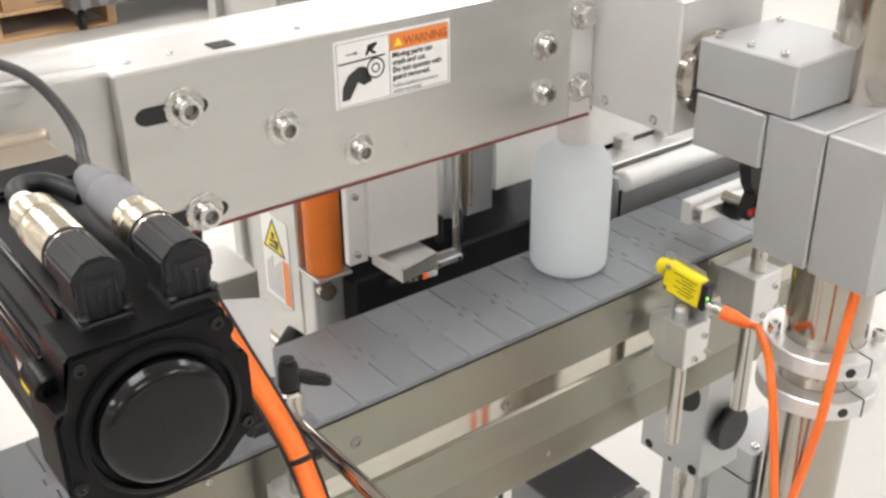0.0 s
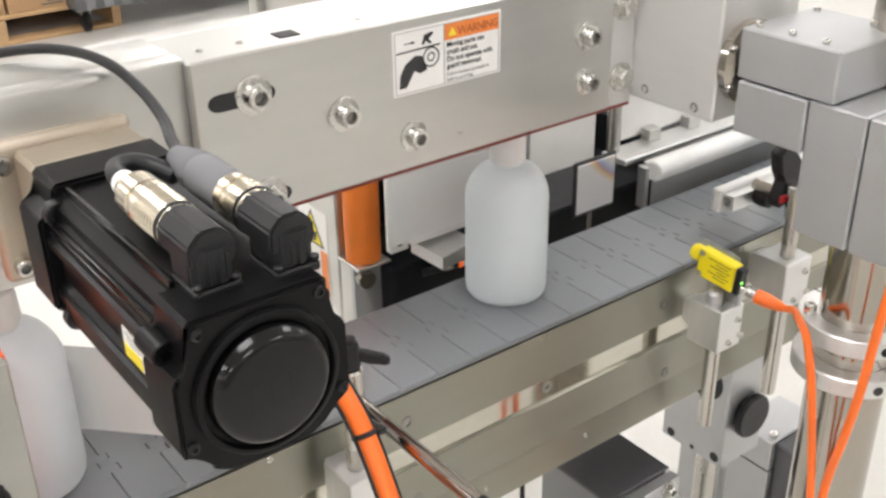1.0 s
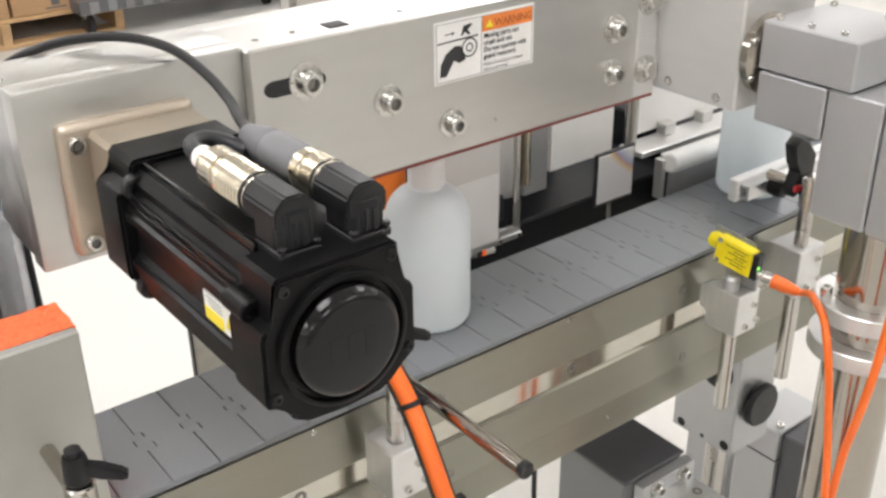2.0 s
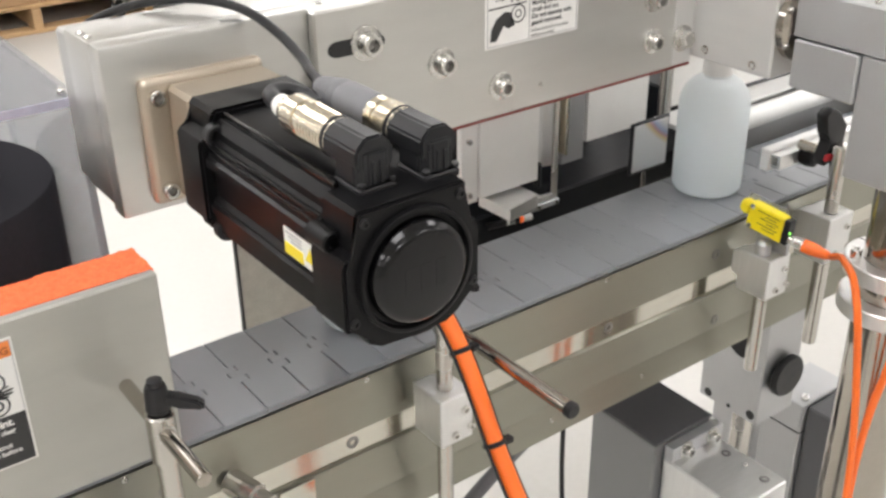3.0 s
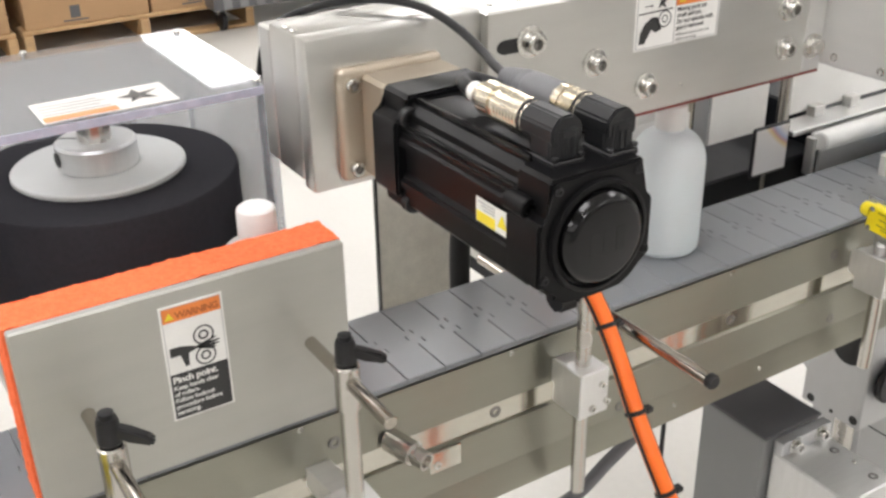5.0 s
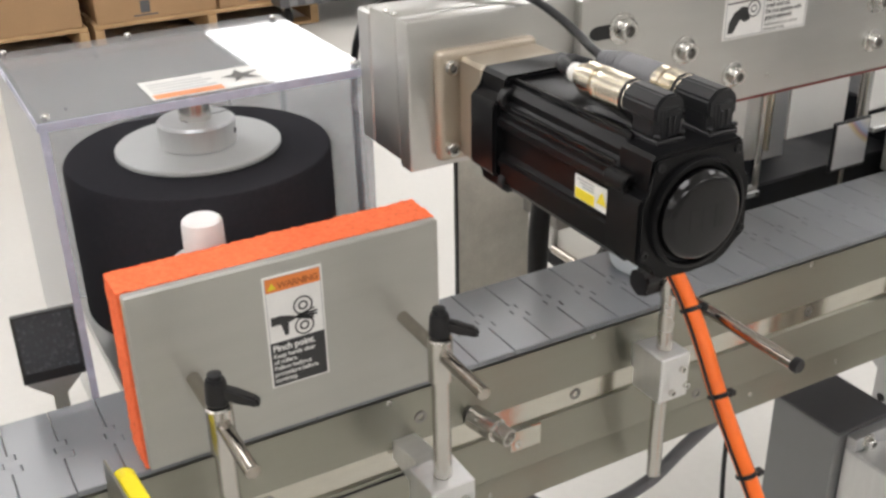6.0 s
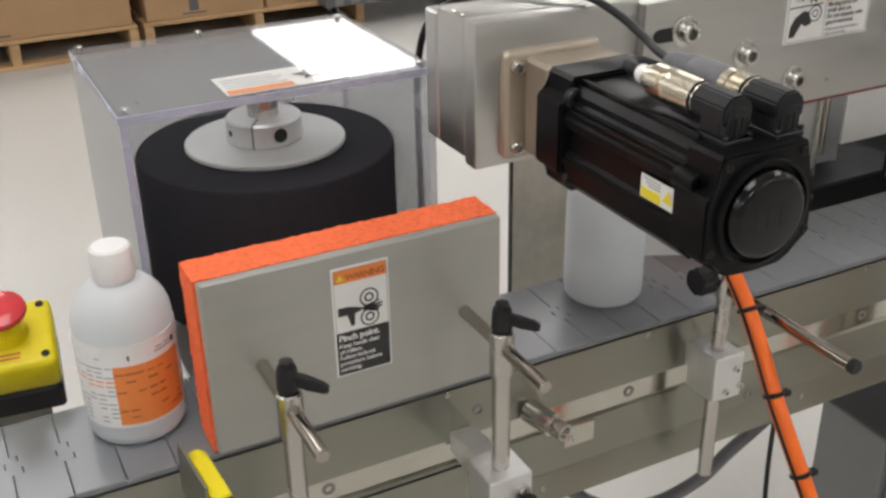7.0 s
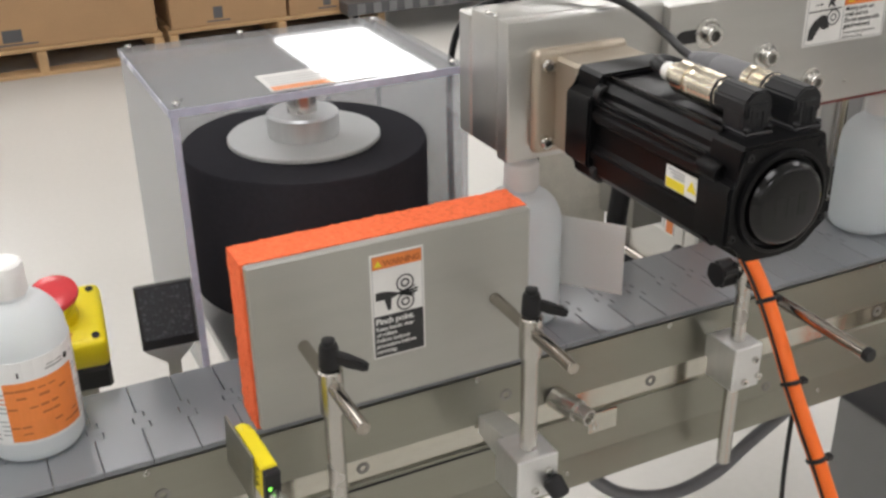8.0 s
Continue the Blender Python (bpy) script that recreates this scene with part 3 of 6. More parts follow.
def build_signs():
    # wide label on the beam
    x0, x1, z0, z1, y = 0.3432, 0.4455, 1.1625, 1.2122, 0.692
    s = sign_board(x0, x1, z0, z1, y, "beam_warning_label", "white and orange warning label with a hand and roller pictogram")
    yy = y - 0.0007
    for b in ((x0 + 0.0018, x1 - 0.0018, z1 - 0.0021, z1 - 0.0015), (x0 + 0.0018, x1 - 0.0018, z0 + 0.0015, z0 + 0.0021), (x0 + 0.0018, x0 + 0.0024, z0 + 0.0021, z1 - 0.0021),
              (x1 - 0.0024, x1 - 0.0018, z0 + 0.0021, z1 - 0.0021), (x0 + 0.0465, x0 + 0.0471, z0 + 0.0021, z1 - 0.0021)):
        panel_on(s, *b, yy, INK_GREY, "border")
    panel_on(s, x0 + 0.0474, x1 - 0.0024, z1 - 0.0145, z1 - 0.0022, yy, INK_ORANGE, "orange_band")
    blob(s, [(x0 + 0.0505, z1 - 0.0118), (x0 + 0.0585, z1 - 0.0118), (x0 + 0.0545, z1 - 0.0052)], yy - 0.0006, INK_YELLOW, "triangle")
    lettering("WARNING", 0.0086, facing_front(x0 + 0.0595, yy - 0.0006, z1 - 0.0118), INK_BROWN, s, 0.0002, 0.92)
    for i, line in enumerate(("Moving parts can", "crush and cut.", "Do not operate with", "guard removed.")):
        lettering(line, 0.0056, facing_front(x0 + 0.049, yy - 0.0006, z1 - 0.0198 - i * 0.0056), INK_BLACK, s, 0.00012, 0.95)
    for i, line in enumerate(("Follow lockout procedure", "before servicing.")):
        lettering(line, 0.0041, facing_front(x0 + 0.049, yy - 0.0006, z0 + 0.0072 - i * 0.0041), INK_BLACK, s, 0.0, 0.95)
    cx, cz = x0 + 0.0345, z0 + 0.0255
    flat_ring(s, cx, cz, yy - 0.0003, 0.0066, 0.0078)
    flat_ring(s, cx, cz, yy - 0.0003, 0.0026, 0.0036)
    blob(s, [(x0 + 0.003, z0 + 0.0335), (x0 + 0.043, z0 + 0.0345), (x0 + 0.043, z0 + 0.0333), (x0 + 0.003, z0 + 0.0323)], yy - 0.0003)
    blob(s, [(x0 + 0.005, z0 + 0.006), (x0 + 0.006, z0 + 0.016), (x0 + 0.011, z0 + 0.024), (x0 + 0.020, z0 + 0.029), (x0 + 0.026, z0 + 0.028),
             (x0 + 0.026, z0 + 0.021), (x0 + 0.031, z0 + 0.0165), (x0 + 0.024, z0 + 0.0145), (x0 + 0.019, z0 + 0.0175), (x0 + 0.013, z0 + 0.011), (x0 + 0.0115, z0 + 0.006)], yy - 0.0003)
    blob(s, [(x0 + 0.026, z0 + 0.036), (x0 + 0.0285, z0 + 0.0435), (x0 + 0.030, z0 + 0.0435), (x0 + 0.0295, z0 + 0.0402), (x0 + 0.0355, z0 + 0.0445), (x0 + 0.037, z0 + 0.0432),
             (x0 + 0.0325, z0 + 0.0395), (x0 + 0.0355, z0 + 0.0365), (x0 + 0.034, z0 + 0.0355), (x0 + 0.0295, z0 + 0.0385), (x0 + 0.028, z0 + 0.036)], yy - 0.0003)
    blob(s, [(x0 + 0.010, z0 + 0.0395), (x0 + 0.017, z0 + 0.0395), (x0 + 0.017, z0 + 0.0405), (x0 + 0.020, z0 + 0.0392), (x0 + 0.017, z0 + 0.0378), (x0 + 0.017, z0 + 0.0388), (x0 + 0.010, z0 + 0.0388)], yy - 0.0003)
    # upright label on the guide plate
    x0, x1, z0, z1, y = -0.1148, -0.0668, 0.9625, 1.0595, 0.665
    s = sign_board(x0, x1, z0, z1, y, "pinch_warning_label", "upright warning label with orange band, roller pictogram and black text field")
    yy = y - 0.0007
    for b in ((x0 + 0.0015, x1 - 0.0015, z1 - 0.0019, z1 - 0.0014), (x0 + 0.0015, x0 + 0.002, z0 + 0.0015, z1 - 0.0019), (x1 - 0.002, x1 - 0.0015, z0 + 0.0015, z1 - 0.0019)):
        panel_on(s, *b, yy, INK_GREY, "border")
    panel_on(s, x0 + 0.0021, x1 - 0.0021, z1 - 0.0135, z1 - 0.002, yy, INK_ORANGE, "orange_band")
    blob(s, [(x0 + 0.0035, z1 - 0.0112), (x0 + 0.0105, z1 - 0.0112), (x0 + 0.007, z1 - 0.0052)], yy - 0.0006, INK_YELLOW, "triangle")
    lettering("WARNING", 0.0074, facing_front(x0 + 0.0115, yy - 0.0006, z1 - 0.0112), INK_BROWN, s, 0.0002, 0.86)
    panel_on(s, x0 + 0.0015, x1 - 0.0015, z0 + 0.0015, z0 + 0.040, yy, INK_BLACK, "black_field")
    lettering("Pinch point.", 0.0078, facing_front(x0 + 0.003, yy - 0.0006, z0 + 0.0325), PAPER, s, 0.00022, 0.95)
    for i, line in enumerate(("Keep hands clear", "of rollers.", "Follow lockout", "procedure before", "servicing.")):
        lettering(line, 0.0053, facing_front(x0 + 0.003, yy - 0.0006, z0 + 0.0265 - i * 0.0054), PAPER, s, 0.0001, 0.95)
    for cz in (z0 + 0.0665, z0 + 0.049):
        flat_ring(s, x0 + 0.0305, cz, yy - 0.0003, 0.0067, 0.0080)
        flat_ring(s, x0 + 0.0305, cz, yy - 0.0003, 0.0025, 0.0040)
    mid = z0 + 0.0578
    blob(s, [(x0 + 0.004, mid - 0.003), (x0 + 0.004, mid + 0.0045), (x0 + 0.012, mid + 0.0045), (x0 + 0.019, mid + 0.0028), (x0 + 0.0235, mid + 0.0012), (x0 + 0.0235, mid - 0.0014), (x0 + 0.018, mid - 0.003), (x0 + 0.011, mid - 0.003)], yy - 0.0003)
    blob(s, [(x0 + 0.0115, mid - 0.0028), (x0 + 0.018, mid - 0.0028), (x0 + 0.0175, mid - 0.013), (x0 + 0.0145, mid - 0.0135)], yy - 0.0003)
    for tip, up in ((0.040, 0.0042), (0.0425, 0.0014), (0.042, -0.0014), (0.039, -0.0038)):
        blob(s, [(x0 + 0.0233, mid - 0.0007), (x0 + tip - 0.004, mid + up - 0.0011), (x0 + tip, mid + up - 0.0003), (x0 + tip - 0.001, mid + up + 0.0008), (x0 + 0.0233, mid + 0.0007)], yy - 0.0003)


def build_motor():
    m = thing("servo_motor", (0.107, 0.56, 1.147), "black square servo motor with bronze adapter and two connector plugs", "electric motor")
    cx, cz = 0.1045, 1.148
    bm = B()
    box(bm, 0.0505, 0.1425, 0.688, 0.6995, 1.1075, 1.1985, 0.0055, segments=3)
    part("mounting_flange", bm, ADAPTER, m)
    bm = B()
    box(bm, cx - 0.0365, cx + 0.036, 0.652, 0.688, 1.1125, 1.1935, 0.003)
    part("adapter_block", bm, ADAPTER, m)
    for dz in (-1, 1):
        cap_screw((0.0608, 0.688, 1.1525 + dz * 0.0335), (0, -1, 0), 0.0056, washer=False)
    bm = B()
    half = [(0.0, -0.0445), (0.034, -0.0445), (0.037, -0.041), (0.037, -0.031), (0.0455, -0.028), (0.0475, -0.025), (0.0475, 0.026), (0.0455, 0.029), (0.037, 0.032), (0.037, 0.044), (0.034, 0.047)]
    prism(bm, [(cx + a, cz + b) for a, b in half] + [(cx - a, cz + b) for a, b in half[:0:-1]], 0.617, 0.652, "y")
    bmesh.ops.bevel(bm, geom=[e for e in bm.edges if abs(e.verts[0].co.y - e.verts[1].co.y) < 1e-6], offset=0.002, segments=2, affect="EDGES")
    part("front_flange", bm, BLACK_PAINT, m)
    # ribbed body
    w, h = 0.042, 0.042
    prof = [(-w, -h + 0.010), (-w, -0.0205), (-w - 0.0024, -0.0195), (-w - 0.0024, -0.0145), (-w, -0.0135), (-w, -0.012), (-w + 0.003, -0.009), (-w + 0.003, 0.008), (-w, 0.011), (-w - 0.0024, 0.0122), (-w - 0.0024, 0.0175), (-w, 0.0188), (-w, h - 0.015), (-w + 0.0045, h - 0.011), (-w + 0.0045, h - 0.006), (-w + 0.010, h - 0.001),
            (-w + 0.016, h - 0.001), (-w + 0.020, h + 0.0005), (w - 0.020, h + 0.0005), (w - 0.016, h - 0.001), (w - 0.010, h - 0.001), (w - 0.0045, h - 0.006), (w - 0.0045, h - 0.011), (w, h - 0.015),
            (w, -h + 0.010), (w - 0.010, -h), (-w + 0.010, -h)]
    bm = B()
    prism(bm, [(cx + a, cz + b) for a, b in prof], 0.479, 0.621, "y")
    part("body", bm, BLACK_PAINT, m)
    # long ridges on the body's upper flanks
    for dx in (-1, 1):
        for off, z0, z1, wide in ((0.0295, h - 0.003, h + 0.0040, 0.0030), (0.0405, h - 0.0165, h - 0.0125, 0.0030), (0.0415, 0.0225, 0.0250, 0.0026)):
            bm = B()
            box(bm, cx + dx * off - wide / 2, cx + dx * off + wide / 2, 0.4815, 0.6165, cz + z0, cz + z1, 0.0009, segments=2)
            part("body_ridge", bm, BLACK_GLOSS, m)
    # rear housing: narrow shoulders, wide waist, round belly under the cap
    rx = 0.1000
    half = [(0.0, 1.1055), (0.022, 1.1055), (0.030, 1.110), (0.0345, 1.120), (0.0435, 1.1215), (0.0445, 1.125), (0.0445, 1.160), (0.0425, 1.164), (0.0365, 1.166), (0.0355, 1.188), (0.033, 1.1905)]
    outline = [(rx + a, z) for a, z in half] + [(rx - a, z) for a, z in half[:0:-1]]
    bm = B()
    prism(bm, outline, 0.4465, 0.481, "y")
    bmesh.ops.bevel(bm, geom=[e for e in bm.edges if abs(e.verts[0].co.y - e.verts[1].co.y) < 1e-6], offset=0.0018, segments=2, affect="EDGES")
    part("rear_housing", bm, BLACK_PAINT, m)
    bm = B()
    lathe(bm, [(-0.001, 0.0372), (0.0035, 0.0368), (0.0042, 0.0355), (0.0042, 0.0340), (0.0006, 0.0332), (0.0006, 0.0305)], (rx, 0.4465, 1.1475), (rx, 0, 1.1475), 56)
    part("cap_rim", bm, BLACK_PAINT, m)
    bm = B()
    y = 0.4462
    lathe(bm, [(0.0, 0.0308), (0.0050, 0.0303), (0.0082, 0.0282), (0.0098, 0.0258), (0.0102, 0.0242), (0.0102, 0)], (rx, y, 1.1475), (rx, 0, 1.1475), 64)
    part("rear_cap", bm, BLACK_GLOSS, m, "round glossy black end cap")
    bm = B()
    for dx in (-0.010, 0.0, 0.010):
        box(bm, rx + dx - 0.0033, rx + dx + 0.0033, y - 0.01035, y - 0.0100, 1.1395, 1.155, 0)
    part("embossed_mark", bm, BLACK_GLOSS, m)
    for dx, dz in ((-0.0305, 1.1835), (0.0305, 1.1835), (-0.0395, 1.127), (0.0395, 1.127)):
        bm = B()
        lathe(bm, [(0, 0.0030), (0.0012, 0.0030), (0.0014, 0.0026), (0.0014, 0.0015), (0.0003, 0.0015), (0.0003, 0)], (rx + dx, 0.4464, dz), (rx + dx, 0, dz), 16)
        part("housing_screw", bm, BLACK_PLASTIC, m)
    for dx in (-1, 1):
        for dz in (-1, 1):
            bm = B()
            lathe(bm, [(0, 0.0074), (0.006, 0.0074), (0.0068, 0.0066), (0.0068, 0.0040), (0.003, 0.0038), (0.003, 0)], (cx + dx * 0.0375, 0.617, cz + dz * 0.0325), (cx + dx * 0.0375, 0, cz + dz * 0.0325), 18)
            part("flange_screw", bm, BLACK_PLASTIC, m)
    for x in (rx - 0.0395, rx + 0.0395):
        bm = B()
        lathe(bm, [(0, 0), (0, 0.0058), (0.001, 0.0066), (0.020, 0.0066), (0.021, 0.0058), (0.021, 0.0032), (0.017, 0.0030), (0.017, 0)], (x, 0.4835, 1.1685), (x, 0, 1.1685), 20)
        part("screw_boss", bm, BLACK_PAINT, m)
    # side nameplate
    bm = B()
    box(bm, 0.0618, 0.0630, 0.484, 0.522, 1.1385, 1.1555, 0.0002)
    plate = part("nameplate", bm, PAPER, m, "small white and yellow sticker")
    bm = B()
    box(bm, 0.0615, 0.0618, 0.500, 0.521, 1.1392, 1.1465, 0)
    part("yellow_field", bm, INK_YELLOW, plate)
    bm = B()
    f = bm.faces.new([bm.verts.new(p) for p in ((0.0614, 0.4975, 1.1435), (0.0614, 0.4865, 1.1435), (0.0614, 0.492, 1.1525))])
    part("triangle", bm, INK_YELLOW, plate)
    bm = B()
    for k in range(3):
        box(bm, 0.0615, 0.0618, 0.5005, 0.519 - 0.003 * k, 1.1528 - 0.0022 * k, 1.1538 - 0.0022 * k, 0)
    part("print_bar", bm, INK_GREY, plate)
    # connectors
    for k, (x, y0, zc, rs) in enumerate(((0.0895, 0.476, 1.209, 0.0108), (0.1265, 0.470, 1.208, 0.0108))):
        bm = B()
        box(bm, x - 0.0118, x + 0.0118, y0 - 0.0142, y0 + 0.0128, 1.1885, 1.1932, 0.001)
        base = part("plug_base", bm, BLACK_PLASTIC, m)
        for dx, dy in ((-0.0096, -0.0118), (0.0096, -0.0118)):
            bm = B()
            rod(bm, (x + dx, y0 + dy, 1.1935), (x + dx, y0 + dy, 1.1965), 0.0024, 12)
            part("screw_head", bm, BLACK_PLASTIC, base)
        bm = B()
        c8 = 0.0052
        prof = [(-0.0112 + c8, -0.0128), (0.0112 - c8, -0.0128), (0.0112, -0.0128 + c8), (0.0112, 0.012), (-0.0112, 0.012), (-0.0112, -0.0128 + c8)]
        prism(bm, [(x + a, y0 + b) for a, b in prof], 1.1935, zc + 0.004, "z")
        oct8 = [(0.0116 * math.cos(radians(22.5 + 45 * i)) / math.cos(radians(22.5)), 0.0116 * math.sin(radians(22.5 + 45 * i)) / math.cos(radians(22.5))) for i in range(8)]
        prism(bm, [(x + a, zc + b) for a, b in oct8], y0 - 0.011, y0 + 0.023, "y")
        bmesh.ops.bevel(bm, geom=bm.edges[:], offset=0.0013, segments=2, affect="EDGES")
        elbow = part("elbow_plug", bm, DARK_GREY, m)
        for dx in (-0.0068, -0.0024, 0.0024, 0.0068):
            bm = B()
            d = 0.0129 if abs(dx) < 0.005 else 0.0110
            box(bm, x + dx - 0.0011, x + dx + 0.0011, y0 - d - 0.0011, y0 - d + 0.002, 1.1945, zc - 0.0015, 0.0004)
            part("moulded_rib", bm, DARK_GREY, elbow)
        bm = B()
        ring(bm, (x, y0 + 0.0232, zc), (x, y0 + 0.0262, zc), 0.0085, 0.0124, 28)
        part("seal_ring", bm, DARK_GREY, elbow)
        bm = B()
        prof = [(0, 0), (0, rs)]
        for i in range(9):
            d = 0.002 + i * 0.0029
            prof += [(d, rs * 1.1), (d + 0.0007, rs * 1.04), (d + 0.0020, rs * 1.04), (d + 0.0026, rs * 1.1)]
        prof += [(0.0295, rs * 1.13), (0.0305, rs * 1.13), (0.031, rs * 0.97), (0.033, rs * 0.97), (0.0335, rs * 1.12), (0.044, rs * 1.12), (0.0465, rs * 0.86), (0.052, rs * 0.78), (0.052, 0)]
        length_scale = 1.15 if k == 0 else 0.6
        lathe(bm, [(d * length_scale, r) for d, r in prof], (x, y0 + 0.020, zc), (x, 1, zc), 28)
        part("knurled_sleeve", bm, NICKEL, m, "knurled nickel coupling sleeve")
        bm = B()
        if k == 0:
            tube(bm, [(x, 0.552, zc), (x, 0.565, zc)], 0.0068, 14)
            part("cable_gland", bm, PAPER, m, "pale cable gland")
        else:
            lathe(bm, [(0, 0), (0, 0.0105), (0.004, 0.0118), (0.034, 0.0118), (0.037, 0.0104)] + [(0.040 + 0.0045 * k + e, r) for k in range(5) for e, r in ((0, 0.0112 - 0.0008 * k), (0.0028, 0.0112 - 0.0008 * k), (0.003, 0.0092 - 0.0006 * k), (0.0043, 0.0092 - 0.0006 * k))] + [(0.066, 0.0066), (0.066, 0)], (x, 0.5155, zc), (x, 1.5155, zc), 24)
            part("cable_sleeve", bm, GREY_SLEEVE, m, "grey moulded cable sleeve")
    return m


def build_cables():
    bm = B()
    tube(bm, [(0.0895, 0.564, 1.209), (0.0892, 0.574, 1.210), (0.0935, 0.584, 1.210), (0.103, 0.588, 1.209), (0.112, 0.584, 1.206), (0.120, 0.572, 1.202)], 0.0052, 14)
    whole("plug_cable", bm, DARK_GREY, "short dark grey cable looping between the motor plugs", "cable", "cables")
    bm = B()
    tube(bm, [(0.1265, 0.575, 1.208), (0.1335, 0.605, 1.209), (0.141, 0.632, 1.212), (0.143, 0.665, 1.220), (0.139, 0.70, 1.228), (0.128, 0.735, 1.2305), (0.108, 0.765, 1.2285), (0.083, 0.80, 1.218), (0.064, 0.84, 1.195), (0.062, 0.87, 1.15), (0.064, 0.88, 1.08), (0.066, 0.88, 0.95)], 0.0034, 12)
    whole("motor_cable", bm, BLACK_PLASTIC, "black cable curving from the motor plug over the beam", "cable", "cables")
    bm = B()
    tube(bm, [(0.205, 0.655, 1.085), (0.218, 0.63, 1.04), (0.228, 0.60, 1.0), (0.233, 0.582, 0.972), (0.233, 0.56, 0.942), (0.232, 0.538, 0.91), (0.234, 0.515, 0.875), (0.240, 0.49, 0.83), (0.25, 0.465, 0.77), (0.26, 0.45, 0.70), (0.265, 0.44, 0.60)], 0.0078, 16)
    c = whole("orange_cable", bm, ORANGE_CABLE, "thick orange cable hanging beside the motor with black ties", "cable", "cables")
    ORIGIN[c.name] = Vector((0, 0, 0))
    bm = B()
    off = Vector((0.0095, 0.003, -0.002))
    tube(bm, [Vector(p) + off for p in ((0.205, 0.655, 1.085), (0.218, 0.63, 1.04), (0.228, 0.60, 1.0), (0.233, 0.582, 0.972), (0.233, 0.56, 0.942), (0.232, 0.538, 0.91), (0.234, 0.515, 0.875), (0.240, 0.49, 0.83), (0.25, 0.465, 0.77), (0.26, 0.45, 0.70))], 0.0026, 10)
    tube(bm, [Vector(p) - off for p in ((0.205, 0.655, 1.085), (0.218, 0.63, 1.04), (0.228, 0.60, 1.0), (0.233, 0.582, 0.972), (0.233, 0.56, 0.942), (0.232, 0.538, 0.91), (0.234, 0.515, 0.875), (0.240, 0.49, 0.83), (0.25, 0.465, 0.77))], 0.0014, 8)
    part("black_wire", bm, BLACK_PLASTIC, c, "thin black wires strapped along the cable")
    for p, d in (((0.233, 0.582, 0.972), (0, -0.55, -0.8)), ((0.232, 0.538, 0.91), (0, -0.5, -0.85)), ((0.2365, 0.50, 0.85), (0.1, -0.45, -0.85))):
        bm = B()
        a = Vector(p)
        w = Vector(d).normalized()
        ring(bm, a - w * 0.002, a + w * 0.002, 0.0075, 0.0094, 20)
        box(bm, a.x + 0.008, a.x + 0.015, a.y - 0.006, a.y + 0.001, a.z - 0.002, a.z + 0.003, 0.0006)
        part("cable_tie", bm, BLACK_PLASTIC, c)


# ---- wrapping station ----
def build_drum():
    d = thing("wrap_drum", (-0.082, 0.911, 0.93), "black sponge rubber wrap roller with pale disc and steel hub, turning", "roller")
    cx, cy = -0.082, 0.911
    bm = B()
    lathe(bm, [(0, 0.03), (0, 0.119), (0.003, 0.122), (0.142, 0.122), (0.1455, 0.120), (0.1465, 0.116), (0.1465, 0.03)], (cx, cy, 0.93), (cx, cy, 2), 72)
    part("sponge_roller", bm, DRUM, d)
    bm = B()
    lathe(bm, [(0, 0), (0, 0.0745), (0.001, 0.0755), (0.004, 0.0755), (0.005, 0.0745), (0.005, 0)], (cx, cy, 1.0766), (cx, cy, 2), 56)
    part("clamp_disc", bm, DISC, d)
    bm = B()
    lathe(bm, [(0, 0.013), (0, 0.0345), (0.001, 0.0355), (0.021, 0.0355), (0.023, 0.0335), (0.023, 0.013)], (cx, cy, 1.0817), (cx, cy, 2), 48)
    hub = part("hub_collar", bm, ALU_BRIGHT, d)
    bm = B()
    rod(bm, (cx, cy, 1.08), (cx, cy, 1.142), 0.0145, 32)
    part("shaft", bm, STEEL, d)
    for deg, r, name in ((-90, 0.0066, "clamp_bore"), (-175, 0.0028, "set_screw_hole")):
        t = math.radians(deg)
        u = Vector((math.cos(t), math.sin(t), 0))
        bm = B()
        a = Vector((cx, cy, 1.0935))
        lathe(bm, [(0.0355, r), (0.0360, r), (0.0360, 0)], a, a + u, 20)
        part(name, bm, RECESS_SHADE, hub)
    t = math.radians(-132)
    bm = B()
    box(bm, 0.016, 0.0358, -0.0006, 0.0006, 0.0820, 0.1050, 0, m=Matrix.Translation((cx, cy, 1.0)) @ Matrix.Rotation(t, 4, "Z"))
    part("clamp_slit", bm, RECESS_SHADE, hub)
    return d


